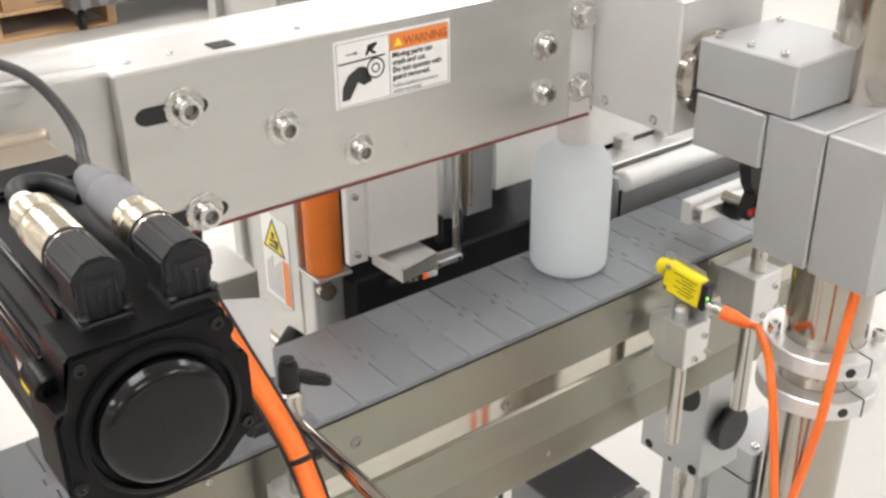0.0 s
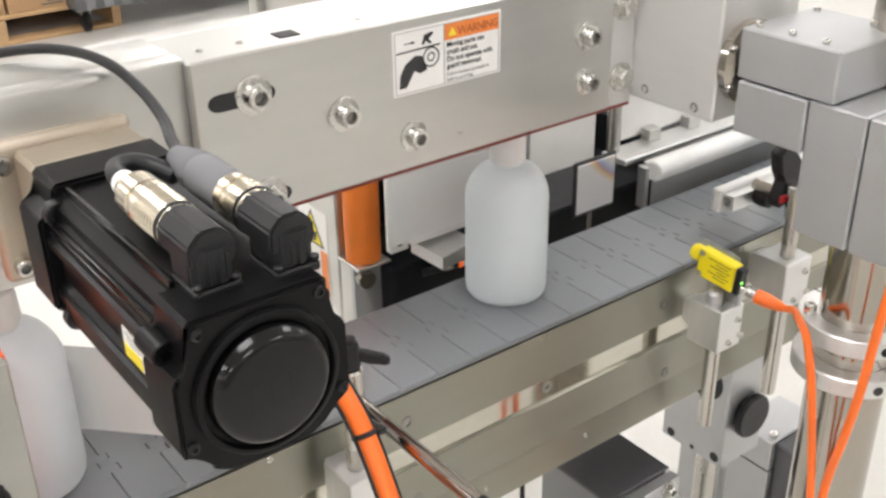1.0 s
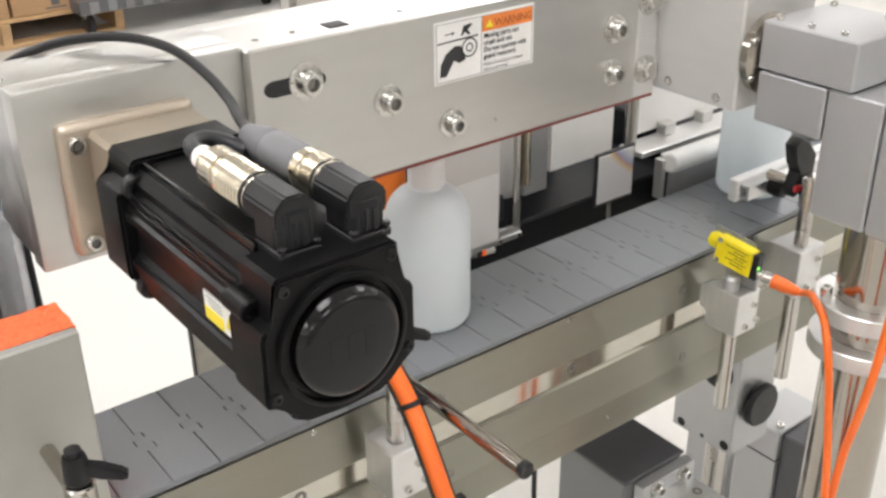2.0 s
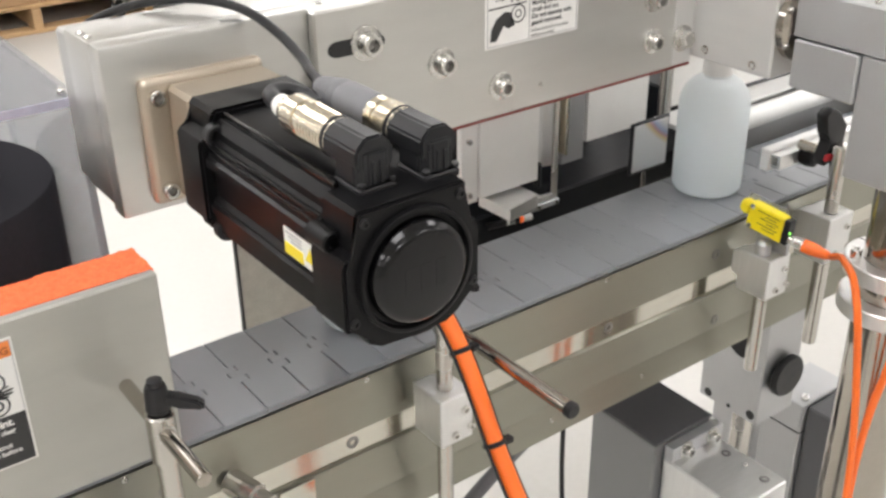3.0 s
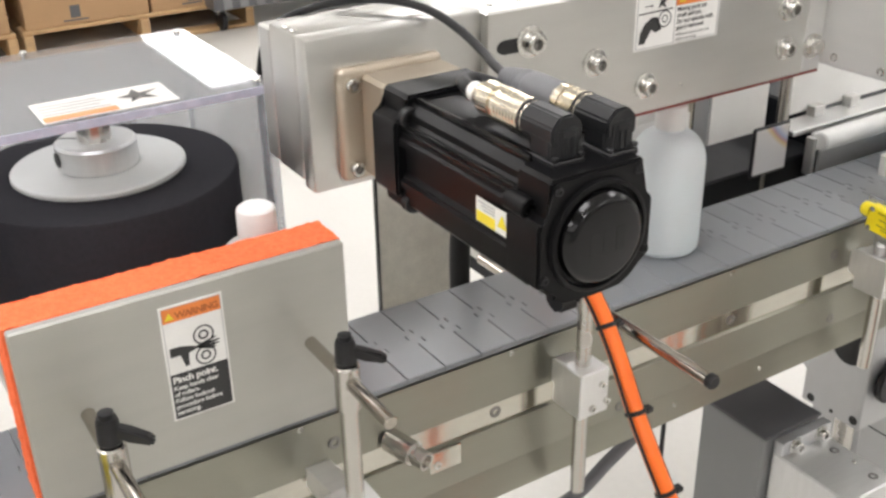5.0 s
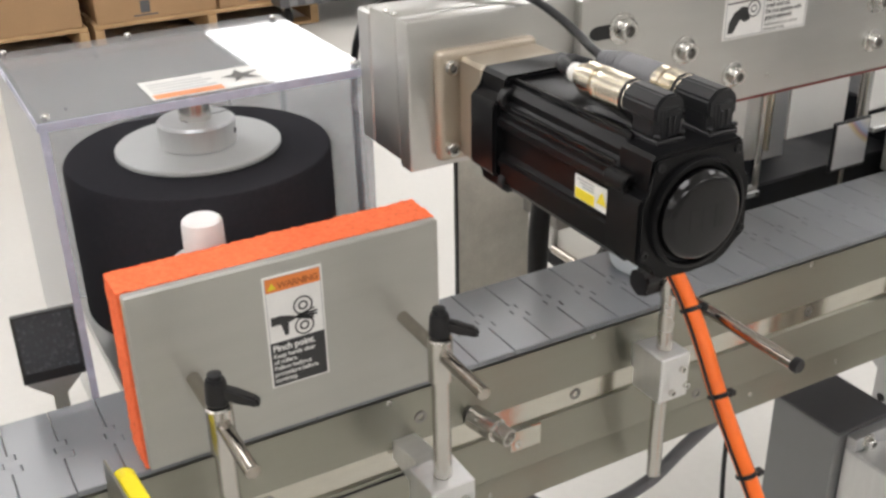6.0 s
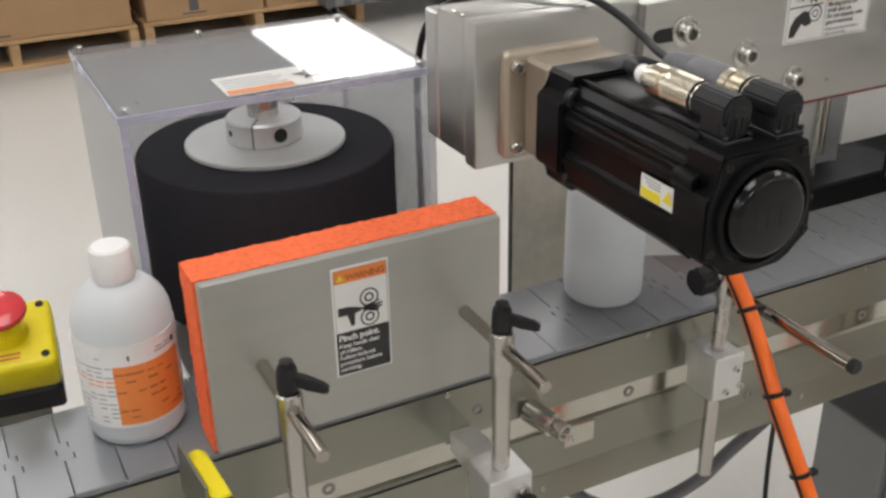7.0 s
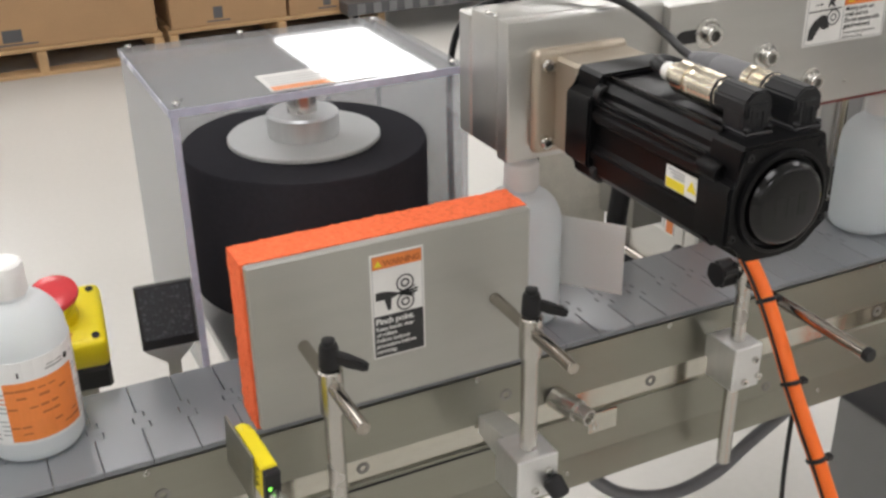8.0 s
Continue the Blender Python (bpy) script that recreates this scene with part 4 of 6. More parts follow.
def build_guard():
    x0, x1, y0, y1, zt = -0.231, 0.044, 0.799, 1.020, 1.1605
    g = thing("drum_guard", (-0.09, 0.90, 0.93), "clear acrylic guard box over the wrap roller, top shiny", "machine guard")
    t = 0.006
    bm = B()
    box(bm, x0, x1, y0, y1, zt - t, zt, 0)
    top = part("top_panel", bm, ACRYLIC, g, "glossy clear acrylic top panel")
    top.visible_shadow = False
    for name, b in (("side_panel", (x0, x0 + t, y0 + 0.001, y1 - t, 0.90, zt - t)), ("side_panel", (x1 - t, x1, y0 + 0.001, y1 - t, 0.90, zt - t)), ("back_panel", (x0, x1, y1 - t, y1, 0.90, zt - t))):
        bm = B()
        box(bm, *b, 0)
        p = part(name, bm, ACRYLIC_SIDE, g)
        p.visible_shadow = False
    for b in ((x0 - 0.0005, x1 + 0.0005, y0 - 0.0012, y0, zt - t - 0.0003, zt + 0.0003), (x0 - 0.0012, x0 - 0.0001, y0, y1, zt - t - 0.0003, zt + 0.0003), (x0, x0 + t, y0 - 0.0012, y0, 0.90, zt - t - 0.0006)):
        bm = B()
        box(bm, *b, 0)
        part("panel_edge", bm, ACRYLIC_EDGE, g, "bluish polished acrylic edge")
    for x, y in ((-0.11, y1 - 0.008), (x1 - 0.012, y1 - 0.02), (x1 - 0.01, y0 + 0.012), (x0 + 0.008, y1 - 0.006), (x0 + 0.008, y0 + 0.01)):
        bm = B()
        rod(bm, (x, y, zt), (x, y, zt + 0.004), 0.0034, 14)
        part("button_screw", bm, BOLT, g)
    # sticker lying on the top
    zl = zt
    s = thing("guard_label", (-0.10, 0.81, zt), "white label with an orange band stuck on the acrylic guard", "warning label", "warning labels")
    bm = B()
    box(bm, -0.141, -0.034, 0.806, 0.858, zl + 0.0002, zl + 0.0010, 0)
    part("sheet", bm, LAMINATE, s)
    bm = B()
    box(bm, -0.139, -0.082, 0.8075, 0.818, zl + 0.0010, zl + 0.0014, 0)
    part("orange_band", bm, LAMINATE_ORANGE, s)
    bm = B()
    for k in range(4):
        box(bm, -0.137, -0.084 - 0.006 * (k % 2), 0.823 + 0.0075 * k, 0.8255 + 0.0075 * k, zl + 0.0010, zl + 0.0013, 0)
    part("print_bar", bm, INK_GREY, s)
    bm = B()
    o = [(-0.083, 0.815), (-0.072, 0.818), (-0.066, 0.830), (-0.063, 0.818), (-0.046, 0.822), (-0.060, 0.812), (-0.052, 0.798), (-0.066, 0.806), (-0.076, 0.797), (-0.072, 0.808)]
    f = bm.faces.new([bm.verts.new((x + 0.006, y + 0.020, zl + 0.0016)) for x, y in o])
    bmesh.ops.triangulate(bm, faces=[f])
    part("pictogram", bm, LAMINATE_BLACK, s)
    # base plate under the station
    bm = B()
    box(bm, x0 + 0.03, x1 + 0.0, BELT_Y1 + 0.016, y1, 0.885, 0.899, 0.001)
    whole("station_base_plate", bm, ALU, "flat aluminium base plate under the wrap roller", "machine plate")
    bm = B()
    box(bm, -0.16, -0.01, 0.84, 0.99, 0.0, 0.884, 0.003)
    whole("station_pedestal", bm, GREY_ENAMEL, "grey enamelled pedestal of the wrap station", "machine pedestal")


def lever(at, turn, name="clamp_lever"):
    """Black adjustable clamp lever on a post."""
    x, y, z = at
    t = thing(name, at, "black plastic adjustable clamp lever on a steel post", "clamp lever", "clamp levers")
    bm = B()
    lathe(bm, [(0, 0.0065), (0.003, 0.0085), (0.018, 0.0076), (0.021, 0.0065), (0.021, 0)], (x, y, z), (x, y, z + 1), 24)
    part("hub", bm, BLACK_PLASTIC, t)
    bm = B()
    lathe(bm, [(0, 0.0052), (0.004, 0.0052), (0.0045, 0.004), (0.0045, 0)], (x, y, z + 0.021), (x, y, z + 1), 16)
    part("button", bm, DARK_GREY, t)
    bm = B()
    m = Matrix.Translation((x, y, z)) @ Matrix.Rotation(radians(turn), 4, "Z")
    prism(bm, [(0.002, 0.007), (0.002, 0.017), (0.014, 0.012), (0.028, 0.008), (0.031, 0.003), (0.028, 0.0), (0.014, 0.004)], -0.0042, 0.0042, "y")
    bmesh.ops.bevel(bm, geom=bm.edges[:], offset=0.0018, segments=2, affect="EDGES")
    bm.transform(m)
    part("arm", bm, BLACK_PLASTIC, t)
    return t


def build_guide_plate():
    g = thing("guide_plate", (-0.09, 0.675, 0.92), "grey aluminium guide plate backed with rough orange foam", "guide plate")
    bm = B()
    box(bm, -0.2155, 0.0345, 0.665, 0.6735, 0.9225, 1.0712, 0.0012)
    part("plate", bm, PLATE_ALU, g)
    # foam pad with a torn, grainy face
    bm = B()
    x0, x1, y0, y1, z0, z1 = -0.2175, 0.0355, 0.6738, 0.7115, 0.9195, 1.0712

    def rough(p, n):
        k = noise.noise(p * 260) * 0.0011 + noise.noise(p * 90) * 0.0007
        return p + n * k
    def sheet(nu, nv, f, n):
        vs = [[bm.verts.new(rough(Vector(f(i / nu, j / nv)), Vector(n))) for j in range(nv + 1)] for i in range(nu + 1)]
        for i in range(nu):
            for j in range(nv):
                bm.faces.new((vs[i][j], vs[i + 1][j], vs[i + 1][j + 1], vs[i][j + 1]))
    sheet(150, 24, lambda u, v: (x0 + (x1 - x0) * u, y0 + (y1 - y0) * v, z1), (0, 0, 1))
    sheet(24, 90, lambda u, v: (x0, y0 + (y1 - y0) * u, z0 + (z1 - z0) * v), (-1, 0, 0))
    sheet(24, 40, lambda u, v: (x1, y0 + (y1 - y0) * u, z0 + (z1 - z0) * v), (1, 0, 0))
    sheet(80, 40, lambda u, v: (x0 + (x1 - x0) * u, y1, z0 + (z1 - z0) * v), (0, 1, 0))
    sheet(20, 6, lambda u, v: (x0 + (x1 - x0) * u, y0 + (y1 - y0) * v, z0), (0, 0, -1))
    sheet(20, 20, lambda u, v: (x0 + (x1 - x0) * u, y0, z0 + (z1 - z0) * v), (0, 0, 0))
    part("foam_pad", bm, FOAM, g, "rough bright orange foam pad", smooth=False)
    for x, turn, zb in ((-0.1745, -35, 0.0), (0.0, -30, 0.8765)):
        p = thing("guide_post", (x, 0.602, zb), "turned steel clamp post with cross rod, in front of the conveyor", "clamp post", "clamp posts")
        bm = B()
        lathe(bm, [(0, 0), (0, 0.0075), (0.968 - zb, 0.0075), (0.969 - zb, 0.0098), (1.005 - zb, 0.0098), (1.0065 - zb, 0.0085), (1.0065 - zb, 0)], (x, 0.602, zb), (x, 0.602, 2), 28)
        part("post", bm, STEEL, p)
        bm = B()
        rod(bm, (x, 0.6648, 0.993), (x, 0.536, 0.993), 0.0054, 20)
        part("cross_rod", bm, CHROME, p)
        bm = B()
        lathe(bm, [(0.0094, 0.0064), (0.0102, 0.0064), (0.0102, 0.0055)], (x, 0.602, 0.993), (x, -1, 0.993), 20)
        part("bore_rim", bm, STEEL, p)
        lever((x, 0.602, 1.0067), turn)
    block = clamp_block(0.0, 0.602, 0.876, 0.833, 0.028)
    bm = B()
    lathe(bm, [(0, 0.006), (0.004, 0.0095), (0.018, 0.0085), (0.020, 0.006), (0.020, 0)], (0.012, 0.5838, 0.852), (0.030, 0.50, 0.79), 18)
    part("knob", bm, BLACK_PLASTIC, block, "small black clamp knob")


def clamp_block(x, y, ztop, zbot, half, post=None):
    t = thing("clamp_block", (x, y, zbot), "machined aluminium clamp block bolted to the conveyor rail", "clamp block", "clamp blocks")
    bm = B()
    box(bm, x - half * 0.72, x + half * 0.72, y - 0.018, y + 0.022, zbot, ztop, 0.001)
    part("block", bm, ALU_BRIGHT, t)
    bm = B()
    prism(bm, [(y + 0.022, zbot + 0.006), (y + 0.022, ztop - 0.004), (RAIL_Y, ztop - 0.012), (RAIL_Y, zbot + 0.012)], x - half * 0.3, x + half * 0.5)
    part("rail_wedge", bm, ALU_BRIGHT, t)
    for dx, z in ((half * 0.35, ztop - 0.016), (half * 0.62, zbot + 0.012), (-half * 0.1, zbot + 0.009)):
        bm = B()
        lathe(bm, [(0, 0.0036), (0.003, 0.0036), (0.0032, 0.002), (0.001, 0.0018), (0.001, 0)], (x + dx, y - 0.018, z), (x + dx, -1, z), 14)
        part("block_screw", bm, BOLT, t)
    return t


def build_posts():
    # post below the motor with its long rod
    clamp_block(0.2605, 0.641, 0.893, 0.845, 0.0235)
    p = thing("guide_post", (0.2605, 0.641, 0.745), "turned steel clamp post with a long cross rod, beneath the motor", "clamp post", "clamp posts")
    bm = B()
    rod(bm, (0.2605, 0.641, 0.745), (0.2605, 0.641, 0.844), 0.0072, 24)
    part("lower_post", bm, STEEL, p)
    bm = B()
    lathe(bm, [(0, 0.0072), (0.058, 0.0072), (0.058, 0.0095), (0.090, 0.0095), (0.092, 0.008), (0.092, 0)], (0.2605, 0.641, 0.8935), (0.2605, 0.641, 2), 24)
    part("upper_post", bm, STEEL, p)
    bm = B()
    rod(bm, (0.2605, 0.672, 0.959), (0.2612, 0.4885, 0.959), 0.0058, 20)
    cross = part("cross_rod", bm, CHROME, p)
    bm = B()
    rod(bm, (0.2612, 0.490, 0.959), (0.2612, 0.4825, 0.959), 0.0066, 20, 0.0015)
    part("end_cap", bm, BLACK_PLASTIC, cross)
    lever((0.2605, 0.641, 0.986), -30)
    bm = B()
    kx, kz = 0.2335, 0.973
    star = [(0.641 + r * math.cos(radians(18 * i)), kz + r * math.sin(radians(18 * i))) for i in range(20) for r in (0.0135 if i % 4 in (0, 1) else 0.0105,)]
    prism(bm, star, kx - 0.010, kx + 0.009)
    bmesh.ops.bevel(bm, geom=[e for e in bm.edges if abs(e.verts[0].co.x - e.verts[1].co.x) < 1e-6], offset=0.0018, segments=2, affect="EDGES")
    grip = part("lobed_knob", bm, BLACK_PLASTIC, p, "black lobed plastic clamp knob")
    bm = B()
    rod(bm, (kx + 0.0088, 0.641, kz), (0.2512, 0.641, kz), 0.0045, 16)
    part("stud", bm, STEEL, grip)
    # sensor block
    clamp_block(0.692, 0.640, 0.886, 0.838, 0.024)
    p = thing("sensor_post", (0.692, 0.640, 0.735), "short steel rod below the sensor clamp block", "clamp post", "clamp posts")
    bm = B()
    rod(bm, (0.692, 0.640, 0.735), (0.692, 0.640, 0.8375), 0.0075, 24)
    part("post", bm, STEEL, p)
    # front guide rail bracket
    clamp_block(0.795, 0.640, 0.905, 0.85, 0.03)
    p = thing("guide_post", (0.793, 0.636, 0.735), "turned steel post carrying the front guide rail", "clamp post", "clamp posts")
    bm = B()
    rod(bm, (0.793, 0.636, 0.735), (0.793, 0.636, 0.8495), 0.0085, 24)
    part("lower_post", bm, STEEL, p)
    bm = B()
    lathe(bm, [(0, 0.0078), (0.045, 0.0078), (0.045, 0.0098), (0.078, 0.0098), (0.080, 0.008), (0.080, 0)], (0.793, 0.636, 0.9055), (0.793, 0.636, 2), 24)
    part("upper_post", bm, STEEL, p)
    bm = B()
    rod(bm, (0.793, 0.688, 0.970), (0.793, 0.612, 0.970), 0.006, 20)
    part("cross_rod", bm, CHROME, p)
    # front guide rail
    g = thing("guide_rail", (0.95, 0.70, 0.945), "white plastic guide rail strip on an aluminium bar, above the chain", "guide rail", "guide rails")
    bm = B()
    box(bm, 0.757, 1.6, 0.7005, 0.7125, 0.941, 0.967, 0.0015)
    part("strip", bm, WHITE_PLASTIC, g)
    bm = B()
    prism(bm, [(0.6885, 0.946), (0.6885, 0.962), (0.7003, 0.962), (0.7003, 0.959), (0.692, 0.959), (0.692, 0.949), (0.7003, 0.949), (0.7003, 0.946)], 0.762, 1.6)
    part("channel", bm, ALU_BRIGHT, g)
    t = thing("rail_clamp_knob", (0.774, 0.684, 0.955), "black clamp knob with a red mark beside the guide rail", "clamp knob")
    bm = B()
    lathe(bm, [(0, 0.006), (0.004, 0.011), (0.012, 0.012), (0.02, 0.0105), (0.022, 0.007), (0.022, 0)], (0.803, 0.692, 0.955), (0.803, 0.3, 0.955), 20)
    part("knob", bm, BLACK_PLASTIC, t)
    bm = B()
    prism(bm, [(0.774, 1.018), (0.784, 1.026), (0.800, 1.018), (0.816, 1.000), (0.814, 0.974), (0.802, 0.962), (0.784, 0.957), (0.780, 0.966), (0.792, 0.985), (0.780, 0.996)], 0.6475, 0.662, "y")
    bmesh.ops.bevel(bm, geom=bm.edges[:], offset=0.002, segments=1, affect="EDGES")
    part("handle", bm, BLACK_PLASTIC, t)
    bm = B()
    box(bm, 0.780, 0.790, 0.6435, 0.6473, 0.966, 0.973, 0.0005)
    part("red_mark", bm, RED, t)
    # rear guide rail
    g = thing("guide_rail", (0.95, 0.812, 0.95), "round white plastic guide rail along the far side of the chain", "guide rail", "guide rails")
    bm = B()
    rod(bm, (0.775, 0.812, 0.947), (1.7, 0.812, 0.947), 0.0122, 28, 0.002)
    part("round_strip", bm, WHITE_PLASTIC, g)
    bm = B()
    box(bm, 0.78, 1.7, 0.8245, 0.831, 0.928, 0.953, 0.001)
    part("backing_bar", bm, ALU_BRIGHT, g)
    bm = B()
    box(bm, 0.770, 0.7765, 0.8165, 0.830, 0.90, 0.950, 0.001)
    part("end_bracket", bm, ALU_BRIGHT, g)
    bm = B()
    box(bm, 0.778, 1.7, 0.812, 0.816, 0.90, 0.9325, 0.001)
    part("skirt", bm, ALU_GREY, g)
    bm = B()
    box(bm, 1.0, 1.02, 0.835, 0.85, 0.80, 0.96, 0.001)
    part("stand_off", bm, ALU_GREY, g)
    bm = B()
    box(bm, 1.5, 1.52, 0.835, 0.85, 0.80, 0.96, 0.001)
    part("stand_off", bm, ALU_GREY, g)


def photo_sensor(at, m, cable, plate_side=1, name="photo_sensor"):
    """Yellow photoelectric sensor; its nose points along +y in its own space."""
    t = thing(name, at, "yellow photoelectric sensor with black print and a green lamp", "sensor", "photo sensors")
    M = Matrix.Translation(at) @ m

    def add(nm, bm, mat, parent=t, label=""):
        bm.transform(M)
        return part(nm, bm, mat, parent, label)
    bm = B()
    box(bm, -0.0065, 0.0065, -0.026, 0.018, -0.015, 0.015, 0.0015)
    body = add("housing", bm, YELLOW)
    bm = B()
    lathe(bm, [(0, 0.0085), (0.008, 0.0085), (0.011, 0.007), (0.011, 0)], (0, 0.0175, 0.0055), (0, 1, 0.0055), 20)
    add("nose", bm, YELLOW)
    bm = B()
    box(bm, -0.006, 0.006, -0.0335, -0.0262, -0.0145, 0.0145, 0.001)
    add("rear_window", bm, BLACK_PLASTIC)
    bm = B()
    box(bm, -0.0042, -0.0022, -0.0340, -0.0334, -0.0005, 0.0015, 0)
    add("lamp", bm, GREEN_GLOW)
    bm = B()
    for k in range(6):
        a = (0.006, -0.004, 0.002, -0.006, 0.004, -0.002)[k]
        box(bm, -0.0068, -0.0064, -0.021 + 0.003 * (k % 2), a, 0.0098 - k * 0.0036, 0.0106 - k * 0.0036, 0)
    add("print_bar", bm, INK_BLACK, body)
    bm = B()
    lathe(bm, [(0, 0.003), (0.0005, 0.003), (0.0005, 0)], (-0.0064, 0.0135, 0.0115), (-1, 0.0135, 0.0115), 12)
    lathe(bm, [(0, 0.003), (0.0005, 0.003), (0.0005, 0)], (-0.0064, 0.0135, -0.0115), (-1, 0.0135, -0.0115), 12)
    add("mount_screw", bm, BOLT)
    bm = B()
    lathe(bm, [(0, 0.0048), (0.006, 0.0048), (0.006, 0.0062), (0.013, 0.0062), (0.013, 0.005), (0.016, 0.005), (0.016, 0)], (0, -0.0335, -0.0075), (0.13, -1.0335, -0.01), 16)
    add("coupling", bm, BOLT)
    bm = B()
    if plate_side > 0:
        box(bm, 0.007, 0.0085, -0.020, 0.030, -0.004, 0.0185, 0.0004)
        add("clear_shield", bm, ACRYLIC_SIDE, t, "clear plastic mounting strip")
    else:
        box(bm, -0.0092, -0.0072, -0.016, 0.036, -0.030, 0.0185, 0.0004)
        add("mounting_plate", bm, RAIL_STEEL, t, "thin steel mounting plate")
    if cable:
        bm = B()
        lathe(bm, [(0, 0.0072), (0.012, 0.0072), (0.026, 0.0048), (0.030, 0.003), (0.030, 0)], (0.002, -0.0490, -0.0077), (0.252, -1.0490, -0.06), 18)
        add("orange_plug", bm, ORANGE_CABLE)
    return t


def build_sensors():
    photo_sensor((0.690, 0.647, 0.9225), Euler((radians(6), 0, radians(2))).to_matrix().to_4x4(), True)
    bm = B()
    box(bm, 0.697, 0.702, 0.62, 0.66, 0.8862, 0.918, 0.0008)
    lathe(bm, [(0, 0.008), (0.012, 0.008), (0.015, 0.005), (0.015, 0)], (0.685, 0.640, 0.886), (0.685, 0.640, 2), 16)
    whole("sensor_bracket", bm, ALU_GREY, "small grey bracket carrying the yellow sensor", "bracket")
    bm = B()
    tube(bm, [(0.703, 0.571, 0.905), (0.690, 0.558, 0.915), (0.674, 0.543, 0.926), (0.655, 0.527, 0.934), (0.631, 0.502, 0.937), (0.618, 0.486, 0.922), (0.6165, 0.479, 0.897), (0.620, 0.475, 0.86), (0.626, 0.470, 0.80), (0.631, 0.466, 0.73), (0.635, 0.464, 0.65), (0.64, 0.46, 0.55)], 0.0036, 12)
    whole("sensor_cable", bm, ORANGE_CABLE, "thin orange sensor cable hanging down beside the column", "cable", "cables")
    bm = B()
    tube(bm, [(0.628, 0.434, 1.042), (0.626, 0.434, 1.02), (0.626, 0.438, 0.97), (0.628, 0.443, 0.91), (0.633, 0.452, 0.855), (0.640, 0.463, 0.80), (0.646, 0.47, 0.72), (0.65, 0.47, 0.6)], 0.004, 12)
    whole("sensor_cable", bm, ORANGE_CABLE, "thin orange sensor cable hanging down from the clamp", "cable", "cables")
    photo_sensor((-0.2405, 0.592, 0.952), Euler((radians(8), 0, radians(6))).to_matrix().to_4x4(), False, -1)
    p = thing("sensor_post", (-0.236, 0.604, 0.0), "steel rod with a bracket carrying a yellow sensor", "clamp post", "clamp posts")
    bm = B()
    rod(bm, (-0.236, 0.604, 0.0), (-0.236, 0.604, 0.925), 0.006, 20)
    part("post", bm, STEEL, p)
    bm = B()
    box(bm, -0.2455, -0.2265, 0.592, 0.616, 0.9252, 0.936, 0.0006)
    part("bracket", bm, ALU_GREY, p)
    # reflector opposite the second sensor
    r = thing("reflector", (-0.258, 0.812, 0.9), "dark square prism reflector on a steel bracket beside the chain", "reflector", "reflectors")
    M = Matrix.Translation((-0.255, 0.812, 0.968)) @ Matrix.Rotation(radians(-4), 4, "Z") @ Matrix.Rotation(radians(-6), 4, "X")
    bm = B()
    box(bm, -0.025, 0.025, 0.0, 0.006, -0.031, 0.031, 0.001, m=M)
    part("backing", bm, BLACK_PLASTIC, r)
    bm = B()
    for j in range(24):
        z = -0.0215 + j * 0.0021
        for i in range(12):
            x = -0.0222 + i * 0.0037
            box(bm, x, x + 0.0034, -0.0007 - 0.0003 * ((i + j) % 2), 0.0002, z, z + 0.0017, 0.0, m=M)
    tagged(part("prism_face", bm, REFLECTOR, r, smooth=False), kind="stuff")
    bm = B()
    prism(bm, [(-0.2785, 0.937), (-0.2305, 0.937), (-0.232, 0.931), (-0.247, 0.916), (-0.247, 0.87), (-0.259, 0.87), (-0.259, 0.916), (-0.277, 0.931)], 0.8185, 0.8205, "y")
    part("bracket", bm, ALU_BRIGHT, r)
    # prismatic reflector by the dispenser
    r = thing("reflector", (0.672, 0.81, 0.93), "square prismatic reflector with painted iridescent bands, in a black frame", "reflector", "reflectors")
    bm = B()
    box(bm, 0.650, 0.712, 0.809, 0.813, 0.926, 0.990, 0.0015)
    part("frame", bm, BLACK_PLASTIC, r)
    bm = B()
    box(bm, 0.6535, 0.7085, 0.8078, 0.8092, 0.930, 0.9865, 0.0003)
    part("film", bm, PRISM, r)
    bm = B()
    rod(bm, (0.680, 0.815, 0.90), (0.680, 0.815, 0.935), 0.003, 12)
    part("stem", bm, STEEL, r)


